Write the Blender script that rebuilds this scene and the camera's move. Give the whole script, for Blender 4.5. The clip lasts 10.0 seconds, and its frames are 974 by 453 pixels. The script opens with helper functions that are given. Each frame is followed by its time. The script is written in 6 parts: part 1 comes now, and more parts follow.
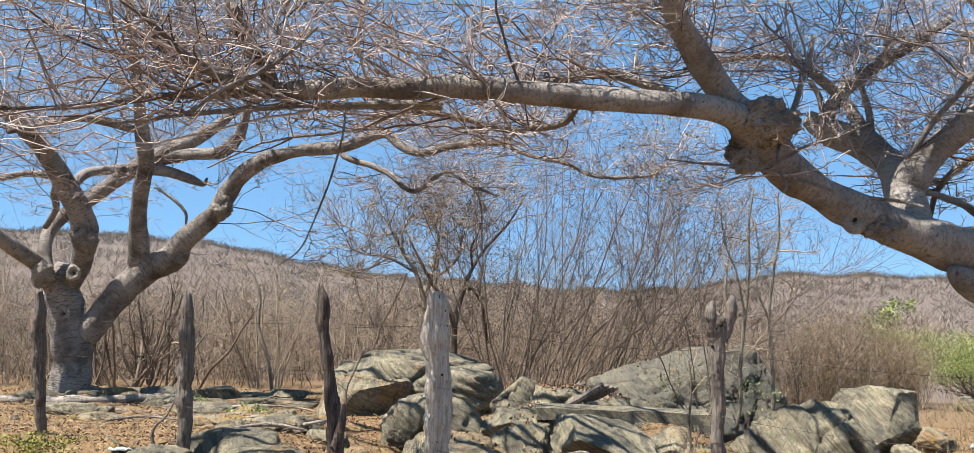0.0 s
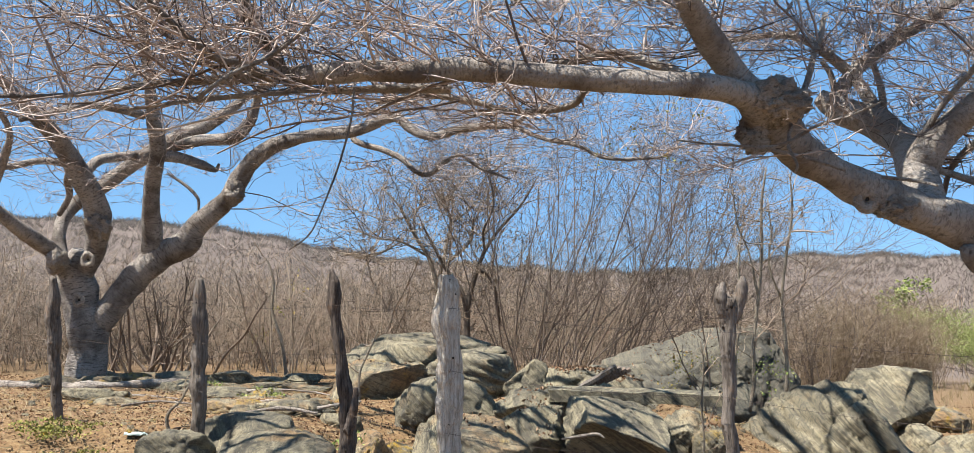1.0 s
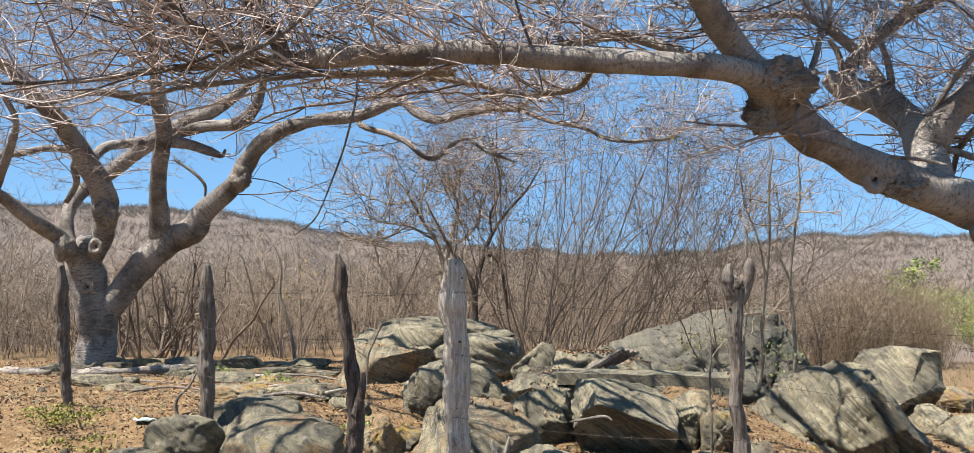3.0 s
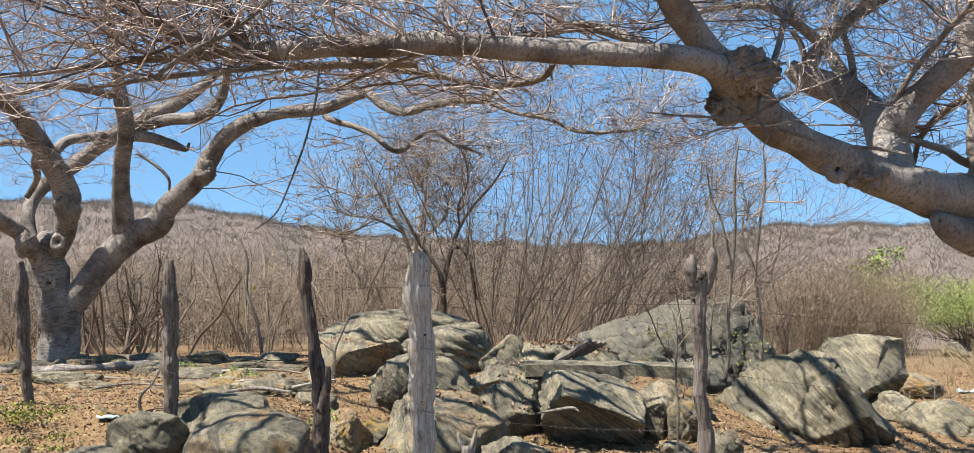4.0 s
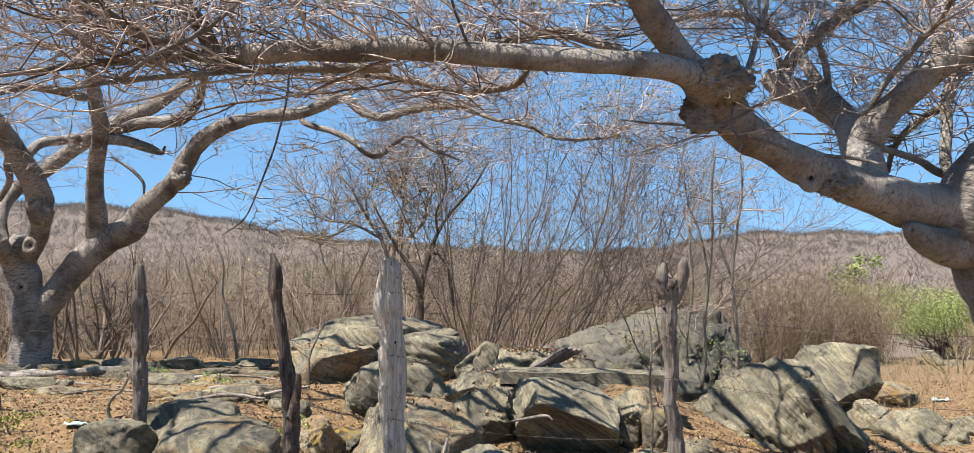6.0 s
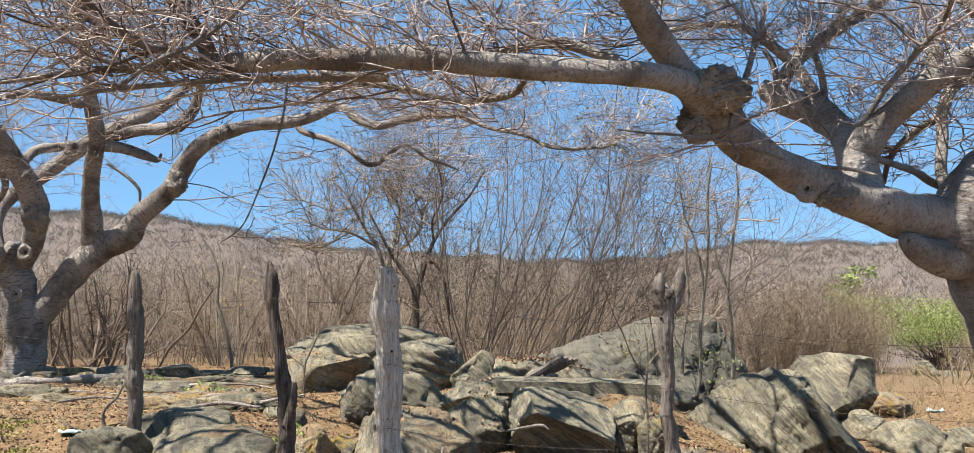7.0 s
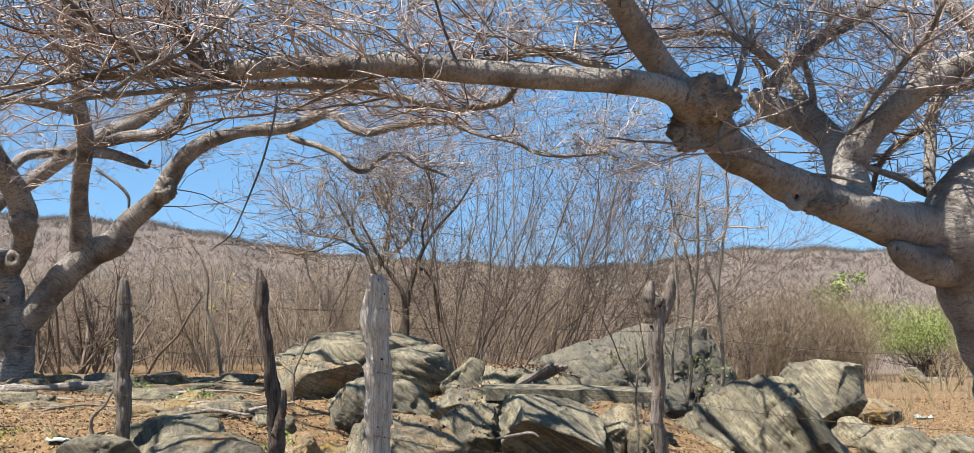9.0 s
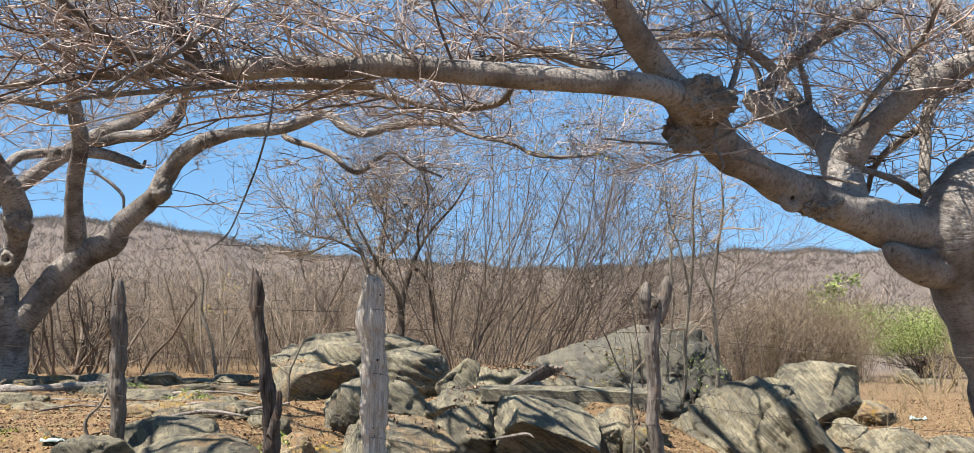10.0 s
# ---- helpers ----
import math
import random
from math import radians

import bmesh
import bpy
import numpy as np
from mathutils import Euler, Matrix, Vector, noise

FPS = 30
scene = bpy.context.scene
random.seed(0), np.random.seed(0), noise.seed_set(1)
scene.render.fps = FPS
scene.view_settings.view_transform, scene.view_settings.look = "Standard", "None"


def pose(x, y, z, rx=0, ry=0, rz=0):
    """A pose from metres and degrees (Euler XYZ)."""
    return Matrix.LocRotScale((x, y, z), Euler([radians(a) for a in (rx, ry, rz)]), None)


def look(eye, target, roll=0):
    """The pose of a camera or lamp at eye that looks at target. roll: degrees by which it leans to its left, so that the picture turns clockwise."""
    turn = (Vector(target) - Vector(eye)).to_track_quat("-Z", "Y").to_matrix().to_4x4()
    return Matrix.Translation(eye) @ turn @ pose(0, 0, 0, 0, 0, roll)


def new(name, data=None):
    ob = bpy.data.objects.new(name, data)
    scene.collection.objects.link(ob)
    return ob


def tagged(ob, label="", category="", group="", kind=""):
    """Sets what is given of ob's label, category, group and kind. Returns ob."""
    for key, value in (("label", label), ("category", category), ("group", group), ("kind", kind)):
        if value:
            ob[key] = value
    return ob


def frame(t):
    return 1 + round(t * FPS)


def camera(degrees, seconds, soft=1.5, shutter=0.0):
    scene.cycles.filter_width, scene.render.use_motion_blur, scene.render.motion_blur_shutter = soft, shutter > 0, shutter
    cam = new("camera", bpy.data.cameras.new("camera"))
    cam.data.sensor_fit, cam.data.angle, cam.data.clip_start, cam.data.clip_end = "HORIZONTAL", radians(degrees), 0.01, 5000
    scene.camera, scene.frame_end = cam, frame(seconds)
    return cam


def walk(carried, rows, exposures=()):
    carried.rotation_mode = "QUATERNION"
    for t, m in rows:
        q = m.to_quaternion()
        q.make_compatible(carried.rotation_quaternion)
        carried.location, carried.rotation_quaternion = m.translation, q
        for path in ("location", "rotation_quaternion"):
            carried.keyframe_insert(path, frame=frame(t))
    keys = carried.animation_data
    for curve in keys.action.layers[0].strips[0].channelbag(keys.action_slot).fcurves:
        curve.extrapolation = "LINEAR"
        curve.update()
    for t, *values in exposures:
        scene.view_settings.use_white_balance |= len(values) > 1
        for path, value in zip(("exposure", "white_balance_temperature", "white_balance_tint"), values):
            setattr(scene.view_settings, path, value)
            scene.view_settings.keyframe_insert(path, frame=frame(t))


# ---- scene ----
cam = camera(51.6, 10.0, soft=0.45)
PATH = [
    (0, -0.106, -0.073, 1.541, 96.59, -1.04, 1.19),
    (0.5, -0.078, -0.059, 1.545, 96.15, -0.86, 1.43),
    (1, -0.084, -0.066, 1.543, 95.61, -0.58, 1.99),
    (1.5, -0.083, -0.072, 1.540, 95.15, -0.34, 2.51),
    (2, -0.073, -0.068, 1.544, 94.85, -0.25, 2.80),
    (2.2, -0.072, -0.065, 1.547, 94.76, -0.24, 2.85),
    (3.3, -0.073, -0.037, 1.543, 94.59, -0.02, 2.11),
    (3.5, -0.067, -0.031, 1.547, 94.48, 0.09, 1.80),
    (4, -0.038, -0.016, 1.547, 94.22, 0.43, 0.79),
    (4.5, 0.000, 0.000, 1.550, 94.10, 0.60, 0.04),
    (5, 0.024, 0.024, 1.554, 94.17, 0.51, -0.20),
    (5.5, 0.033, 0.038, 1.559, 94.34, 0.32, -0.20),
    (5.7, 0.029, 0.034, 1.558, 94.41, 0.24, -0.22),
    (6.8, 0.010, 0.029, 1.557, 94.95, -0.07, -0.52),
    (7, 0.010, 0.028, 1.561, 95.03, -0.08, -0.58),
    (7.5, 0.008, 0.028, 1.564, 95.18, -0.12, -0.74),
    (8, 0.009, 0.024, 1.566, 95.29, -0.09, -0.83),
    (8.5, 0.009, 0.025, 1.567, 95.33, -0.06, -0.92),
    (9, 0.008, 0.030, 1.570, 95.39, -0.09, -1.15),
    (9.5, 0.007, 0.030, 1.571, 95.42, -0.13, -1.32),
    (10, 0.002, 0.032, 1.569, 95.45, -0.16, -1.44),
]
walk(cam, [(t, pose(*p)) for t, *p in PATH])

# World, sun and exposure
SUN_UP, SUN_AZ = 64.0, 240.0   # degrees above the horizon; compass turn from +y, clockwise
world = bpy.data.worlds.new("sky")
scene.world = world
world.use_nodes = True
wn = world.node_tree
sky = wn.nodes.new("ShaderNodeTexSky")
sky.sky_type, sky.sun_disc = "NISHITA", False
sky.sun_elevation, sky.sun_rotation = radians(SUN_UP), radians(SUN_AZ)
sky.altitude, sky.air_density, sky.dust_density, sky.ozone_density = 2500, 0.62, 0.0, 0.35
tint = wn.nodes.new("ShaderNodeMix")          # the clear dry air of a hot noon
tint.data_type, tint.blend_type = "RGBA", "MULTIPLY"
tint.inputs[0].default_value, tint.inputs[7].default_value = 1.0, (0.76, 0.89, 0.85, 1)
wn.links.new(sky.outputs[0], tint.inputs[6])
even = wn.nodes.new("ShaderNodeMix")          # the even blue of dry air, from high above down to the hills
even.data_type = "RGBA"
even.inputs[0].default_value, even.inputs[7].default_value = 0.70, (0.68, 1.57, 2.86, 1)
wn.links.new(tint.outputs[2], even.inputs[6])
wn.links.new(even.outputs[2], wn.nodes["Background"].inputs[0])
wn.nodes["Background"].inputs[1].default_value = 0.118
sun_to = Vector((math.sin(radians(SUN_AZ)) * math.cos(radians(SUN_UP)), math.cos(radians(SUN_AZ)) * math.cos(radians(SUN_UP)), math.sin(radians(SUN_UP))))
sun = new("sun", bpy.data.lights.new("sun", "SUN"))
sun.data.energy, sun.data.angle, sun.data.color = 5.0, radians(0.53), (1.0, 0.935, 0.835)
sun.matrix_world = look(sun_to * 50, (0, 0, 0))
scene.view_settings.exposure = 1.33

# Materials
def material(name, rough=0.9):
    m = bpy.data.materials.new(name)
    m.use_nodes = True
    b = m.node_tree.nodes["Principled BSDF"]
    b.inputs["Roughness"].default_value = rough
    b.inputs["Specular IOR Level"].default_value = 0.25
    return m, m.node_tree.nodes, m.node_tree.links, b


def coords(n, l, scale=(1, 1, 1)):
    c, mp = n.new("ShaderNodeTexCoord"), n.new("ShaderNodeMapping")
    mp.inputs["Scale"].default_value = scale
    l.new(c.outputs["Object"], mp.inputs[0])
    return mp.outputs[0]


def noise_tex(n, l, co, scale, detail=6, rough=0.6, dist=0.0):
    t = n.new("ShaderNodeTexNoise")
    t.inputs["Scale"].default_value, t.inputs["Detail"].default_value = scale, detail
    t.inputs["Roughness"].default_value, t.inputs["Distortion"].default_value = rough, dist
    l.new(co, t.inputs["Vector"])
    return t.outputs["Fac"]


def ramp(n, l, fac, stops):
    r = n.new("ShaderNodeValToRGB")
    while len(r.color_ramp.elements) < len(stops):
        r.color_ramp.elements.new(0.5)
    for e, (p, c) in zip(r.color_ramp.elements, stops):
        e.position, e.color = p, (*c, 1)
    l.new(fac, r.inputs[0])
    return r.outputs[0]


def mix(n, l, fac, a, b, kind="MIX"):
    m = n.new("ShaderNodeMix")
    m.data_type, m.blend_type = "RGBA", kind
    for v, i in ((fac, 0), (a, 6), (b, 7)):
        if isinstance(v, (int, float)):
            m.inputs[i].default_value = v
        elif isinstance(v, tuple):
            m.inputs[i].default_value = (*v, 1)
        else:
            l.new(v, m.inputs[i])
    return m.outputs[2]


def bump(n, l, b, height, strength, dist):
    k = n.new("ShaderNodeBump")
    k.inputs["Strength"].default_value, k.inputs["Distance"].default_value = strength, dist
    l.new(height, k.inputs["Height"])
    l.new(k.outputs[0], b.inputs["Normal"])


G3 = lambda v: (v, v, v)


def bark_material(name, pale, dark, ring=11.0, worn=0.45):
    m, n, l, b = material(name, 0.85)
    co = coords(n, l)
    big = noise_tex(n, l, co, 2.3, 5)
    fine = noise_tex(n, l, co, 34, 8, 0.7)
    # short wrinkles across the limb, following the mesh's own length in the second UV direction
    uv = n.new("ShaderNodeUVMap")
    mp = n.new("ShaderNodeMapping")
    mp.inputs["Scale"].default_value = (7.0, ring * 1.5, 1)
    l.new(uv.outputs[0], mp.inputs[0])
    rings = noise_tex(n, l, mp.outputs[0], 2.0, 5, 0.65, 0.6)
    base = mix(n, l, ramp(n, l, big, [(0.34, G3(0)), (0.56, G3(1))]), dark, pale)
    base = mix(n, l, ramp(n, l, fine, [(0.38, G3(0.5)), (0.50, G3(0))]), base, (0.13, 0.105, 0.085))
    base = mix(n, l, ramp(n, l, rings, [(0.37, G3(worn)), (0.47, G3(0))]), base, (0.070, 0.057, 0.048))
    pit = noise_tex(n, l, co, 13, 4, 0.55, 0.3)
    base = mix(n, l, ramp(n, l, pit, [(0.28, G3(0.7)), (0.35, G3(0))]), base, (0.055, 0.045, 0.038))
    l.new(base, b.inputs["Base Color"])
    h = mix(n, l, 0.3, mix(n, l, 0.35, rings, pit), fine)
    bump(n, l, b, h, 1.0, 0.08)
    return m


def twig_material(name, stops):
    m, n, l, b = material(name, 0.85)
    g = n.new("ShaderNodeNewGeometry")
    l.new(ramp(n, l, g.outputs["Random Per Island"], stops), b.inputs["Base Color"])
    return m


BARK = bark_material("grey_bark", (0.385, 0.350, 0.318), (0.140, 0.116, 0.100), 15.0)
# darker copy of the grey bark; its dark patches partly stand for crown shade
OLD_BARK = bark_material("dull_shaded_bark", (0.365, 0.328, 0.297), (0.105, 0.087, 0.075), 13.0, 0.8)
BARK_DEEP = bark_material("scarred_bark", (0.430, 0.380, 0.332), (0.180, 0.145, 0.120), 9.0)
TWIG = twig_material("bare_twig", [(0.0, (0.060, 0.044, 0.039)), (0.3, (0.225, 0.180, 0.158)), (0.8, (0.480, 0.412, 0.372)), (1.0, (0.350, 0.255, 0.212))])
BRUSH = twig_material("dry_brush", [(0.0, (0.034, 0.025, 0.018)), (0.35, (0.165, 0.127, 0.096)), (0.75, (0.400, 0.328, 0.256)), (1.0, (0.270, 0.188, 0.130))])
SHRUB = twig_material("shrub_twig", [(0.0, (0.028, 0.020, 0.016)), (0.5, (0.130, 0.099, 0.078)), (1.0, (0.300, 0.242, 0.194))])
FAR = twig_material("far_scrub", [(0.0, (0.049, 0.041, 0.035)), (0.5, (0.116, 0.099, 0.088)), (0.9, (0.194, 0.170, 0.151)), (1.0, (0.070, 0.068, 0.038))])
BROWN = twig_material("brown_brush", [(0.0, (0.110, 0.077, 0.050)), (0.6, (0.205, 0.155, 0.105)), (1.0, (0.270, 0.212, 0.140))])
LEAF = twig_material("fresh_leaf", [(0.0, (0.120, 0.165, 0.048)), (0.6, (0.240, 0.290, 0.088)), (1.0, (0.380, 0.400, 0.140))])
YELLOW = twig_material("yellowing_leaf", [(0.0, (0.200, 0.221, 0.063)), (0.5, (0.320, 0.289, 0.090)), (1.0, (0.296, 0.187, 0.072))])
WEED = twig_material("yellow_green_weed", [(0.0, (0.105, 0.120, 0.030)), (0.6, (0.215, 0.215, 0.055)), (1.0, (0.300, 0.270, 0.080))])
DEAD = twig_material("dead_leaf", [(0.0, (0.063, 0.034, 0.018)), (0.4, (0.158, 0.087, 0.049)), (0.75, (0.239, 0.146, 0.088)), (1.0, (0.365, 0.267, 0.182))])
STRAW = twig_material("dry_grass", [(0.0, (0.160, 0.117, 0.061)), (0.6, (0.271, 0.209, 0.117)), (1.0, (0.339, 0.283, 0.184))])


def rock_material(name, tan, dark):
    m, n, l, b = material(name, 0.92)
    c = n.new("ShaderNodeTexCoord")
    info = n.new("ShaderNodeObjectInfo")
    add = n.new("ShaderNodeVectorMath")
    mul = n.new("ShaderNodeMath")
    mul.operation = "MULTIPLY"
    mul.inputs[1].default_value = 37.0
    l.new(info.outputs["Random"], mul.inputs[0])
    l.new(c.outputs["Object"], add.inputs[0])
    l.new(mul.outputs[0], add.inputs[1])
    co = add.outputs[0]
    big, mid, grain = noise_tex(n, l, co, 1.3, 6, 0.6), noise_tex(n, l, co, 5.5, 8, 0.7), noise_tex(n, l, co, 95, 4, 0.8)
    mp = n.new("ShaderNodeMapping")
    mp.vector_type = "TEXTURE"
    mp.inputs["Rotation"].default_value, mp.inputs["Scale"].default_value = (0.2, 0.66, 0.0), (1.4, 1.4, 0.16)
    l.new(co, mp.inputs[0])
    strata = noise_tex(n, l, mp.outputs[0], 1.6, 7, 0.65, 0.8)
    base = mix(n, l, ramp(n, l, big, [(0.35, G3(0)), (0.65, G3(1))]), (0.205, 0.181, 0.123), (0.375, 0.331, 0.224))
    base = mix(n, l, ramp(n, l, strata, [(0.38, G3(0.75)), (0.54, G3(0))]), base, (0.085, 0.08, 0.068))
    # broken faces and iron stain
    t = noise_tex(n, l, co, 2.1, 5, 0.55, 0.4)
    base = mix(n, l, ramp(n, l, t, [(0.62 - 0.24 * tan, G3(0)), (0.74 - 0.2 * tan, G3(min(1, 0.35 + tan)))]), base, (0.320, 0.210, 0.110))
    och = noise_tex(n, l, co, 3.7, 7, 0.7)
    base = mix(n, l, ramp(n, l, och, [(0.66 - 0.16 * tan, G3(0)), (0.74 - 0.14 * tan, G3(0.25 + 0.9 * tan))]), base, (0.36, 0.235, 0.035))
    base = mix(n, l, ramp(n, l, mid, [(0.34, G3(0.9)), (0.47, G3(0))]), base, (0.055, 0.053, 0.047))
    base = mix(n, l, ramp(n, l, mid, [(0.62, G3(0)), (0.75, G3(0.45))]), base, (0.46, 0.44, 0.35))
    base = mix(n, l, ramp(n, l, grain, [(0.36, G3(0.35)), (0.5, G3(0))]), base, (0.12, 0.11, 0.095))
    sp = noise_tex(n, l, co, 23, 6, 0.75)
    base = mix(n, l, ramp(n, l, sp, [(0.40, G3(0.6)), (0.49, G3(0)), (0.56, G3(0))]), base, (0.075, 0.07, 0.06))
    base = mix(n, l, ramp(n, l, noise_tex(n, l, co, 14, 6, 0.7), [(0.60, G3(0)), (0.68, G3(0.4))]), base, (0.43, 0.40, 0.315))
    mp2 = n.new("ShaderNodeMapping")
    mp2.vector_type = "TEXTURE"
    mp2.inputs["Rotation"].default_value, mp2.inputs["Scale"].default_value = (0.25, 0.70, 0.0), (0.8, 0.8, 0.045)
    l.new(co, mp2.inputs[0])
    fine = noise_tex(n, l, mp2.outputs[0], 1.5, 6, 0.7, 0.5)
    base = mix(n, l, ramp(n, l, fine, [(0.40, G3(0.7)), (0.50, G3(0))]), base, (0.085, 0.078, 0.064))
    if dark:
        base = mix(n, l, dark, base, (0.075, 0.075, 0.07))
    l.new(base, b.inputs["Base Color"])
    h = mix(n, l, 0.35, mix(n, l, 0.4, mix(n, l, 0.5, strata, fine), mid), mix(n, l, 0.4, sp, grain))
    bump(n, l, b, h, 1.0, 0.11)
    return m


ROCKS = {}


def rock_mat(tan, dark):
    key = (round(tan, 1), round(dark, 1))
    if key not in ROCKS:
        ROCKS[key] = rock_material("granite_%d_%d" % (key[0] * 10, key[1] * 10), *key)
    return ROCKS[key]


def wood_material(name, dark):
    m, n, l, b = material(name, 0.88)
    g = coords(n, l, (9, 9, 0.9))
    grain = noise_tex(n, l, g, 5, 8, 0.7, 0.3)
    blot = noise_tex(n, l, coords(n, l), 4.5, 5)
    pale = tuple(a * (1 - dark) + c * dark for a, c in zip((0.58, 0.535, 0.475), (0.150, 0.123, 0.106)))
    deep = tuple(a * (1 - dark) + c * dark for a, c in zip((0.30, 0.262, 0.215), (0.028, 0.022, 0.02)))
    base = mix(n, l, ramp(n, l, grain, [(0.35, G3(0)), (0.6, G3(1))]), deep, pale)
    base = mix(n, l, ramp(n, l, blot, [(0.33, G3(0.7)), (0.42, G3(0))]), base, (0.07, 0.05, 0.036))
    fibre = noise_tex(n, l, coords(n, l, (60, 60, 2.2)), 3, 6, 0.7)
    base = mix(n, l, ramp(n, l, fibre, [(0.40, G3(0.5)), (0.50, G3(0))]), base, tuple(v * 0.5 for v in deep))
    base = mix(n, l, ramp(n, l, noise_tex(n, l, coords(n, l), 9, 5, 0.6), [(0.56, G3(0)), (0.68, G3(0.35))]), base, (0.30, 0.19, 0.12))
    l.new(base, b.inputs["Base Color"])
    crack = noise_tex(n, l, coords(n, l, (22, 22, 0.7)), 3, 4, 0.5, 0.2)
    dent = mix(n, l, 0.5, grain, crack)
    bump(n, l, b, dent, 1.0, 0.03)
    return m


def plain(name, colour, rough=0.7, metal=0.0, var=0.3):
    m, n, l, b = material(name, rough)
    b.inputs["Metallic"].default_value = metal
    t = noise_tex(n, l, coords(n, l), 14, 5)
    l.new(mix(n, l, ramp(n, l, t, [(0.3, G3(0)), (0.7, G3(1))]), tuple(c * (1 - var) for c in colour), tuple(min(1, c * (1 + var)) for c in colour)), b.inputs["Base Color"])
    return m


DARK_BARK = bark_material("dark_shrub_bark", (0.13, 0.105, 0.085), (0.06, 0.048, 0.04))
PALE_BARK = bark_material("pale_shrub_bark", (0.34, 0.295, 0.235), (0.20, 0.165, 0.13))
# near-black colour stands in for the shade inside hollows and holes
HOLE = plain("hole_shade", (0.025, 0.02, 0.017), 0.95)
WIRE = plain("rusted_wire", (0.06, 0.048, 0.042), 0.85, 0.0)
PAPER = plain("faded_plastic", (0.30, 0.37, 0.355), 0.5, 0, 0.2)
PLANK = wood_material("old_plank", 0.82)


def ground_material():
    m, n, l, b = material("leaf_litter_ground", 0.95)
    c = n.new("ShaderNodeTexCoord")
    co = c.outputs["Object"]
    big, mid, fine = noise_tex(n, l, co, 0.45, 6, 0.6), noise_tex(n, l, co, 3.2, 7, 0.7), noise_tex(n, l, co, 40, 6, 0.75)
    v = n.new("ShaderNodeTexVoronoi")
    v.inputs["Scale"].default_value = 26
    l.new(co, v.inputs["Vector"])
    leaf = n.new("ShaderNodeSeparateColor")
    l.new(v.outputs["Color"], leaf.inputs[0])
    litter = ramp(n, l, leaf.outputs[0], [(0.0, (0.070, 0.038, 0.017)), (0.4, (0.159, 0.092, 0.043)), (0.75, (0.234, 0.149, 0.074)), (1.0, (0.330, 0.248, 0.139))])
    soil = mix(n, l, mid, (0.127, 0.077, 0.039), (0.221, 0.155, 0.081))
    base = mix(n, l, ramp(n, l, big, [(0.38, G3(0.85)), (0.62, G3(0.25))]), soil, litter)
    base = mix(n, l, ramp(n, l, fine, [(0.36, G3(0.7)), (0.52, G3(0))]), base, (0.085, 0.052, 0.034))
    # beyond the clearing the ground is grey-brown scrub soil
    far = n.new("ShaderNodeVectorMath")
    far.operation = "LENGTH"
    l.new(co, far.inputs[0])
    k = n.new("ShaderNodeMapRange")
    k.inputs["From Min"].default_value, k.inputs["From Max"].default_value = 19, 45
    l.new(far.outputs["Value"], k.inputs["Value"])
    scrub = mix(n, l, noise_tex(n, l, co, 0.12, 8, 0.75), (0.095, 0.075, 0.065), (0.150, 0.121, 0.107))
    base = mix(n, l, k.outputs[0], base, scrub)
    l.new(base, b.inputs["Base Color"])
    bump(n, l, b, mix(n, l, 0.5, fine, v.outputs["Distance"]), 0.8, 0.03)
    return m


# Geometry helpers
def thing(name, label, category, group="", at=(0, 0, 0)):
    ob = new(name)
    ob.location = at
    return tagged(ob, label, category, group)


def part(name, verts, faces, mat, parent, label="", smooth=True, uvs=None, kind=""):
    """A mesh of world points as a part under its thing."""
    me = bpy.data.meshes.new(name)
    o = Vector(parent.location) if parent else Vector((0, 0, 0))
    if parent and parent.parent:
        o = o + Vector(parent.parent.location)
    a = np.array(verts, dtype=float).reshape(-1, 3) - np.array(o)
    me.from_pydata(a.tolist(), [], faces)
    if uvs is not None:
        layer = me.uv_layers.new(name="UVMap")
        idx = np.empty(len(me.loops), dtype=np.int32)
        me.loops.foreach_get("vertex_index", idx)
        layer.data.foreach_set("uv", np.array(uvs, dtype=float)[idx].ravel())
    if smooth:
        me.polygons.foreach_set("use_smooth", [True] * len(me.polygons))
    me.materials.append(mat)
    ob = new(name, me)
    ob.parent = parent
    return tagged(ob, label, "", "", kind)


def lerp(a, b, t):
    return a + (b - a) * t


def step(a, b, t):
    t = min(1, max(0, (t - a) / (b - a)))
    return t * t * (3 - 2 * t)


def spline(p, per):
    """A smooth line through the rows of p, with per points a span."""
    p = np.array(p, dtype=float)
    q = np.vstack([2 * p[0] - p[1], p, 2 * p[-1] - p[-2]])
    res = []
    for i in range(1, len(q) - 2):
        for k in range(per):
            t = k / per
            res.append(0.5 * ((2 * q[i]) + (q[i + 1] - q[i - 1]) * t + (2 * q[i - 1] - 5 * q[i] + 4 * q[i + 1] - q[i + 2]) * t * t
                              + (3 * q[i] - q[i - 1] - 3 * q[i + 1] + q[i + 2]) * t ** 3))
    res.append(q[-2])
    return np.array(res)


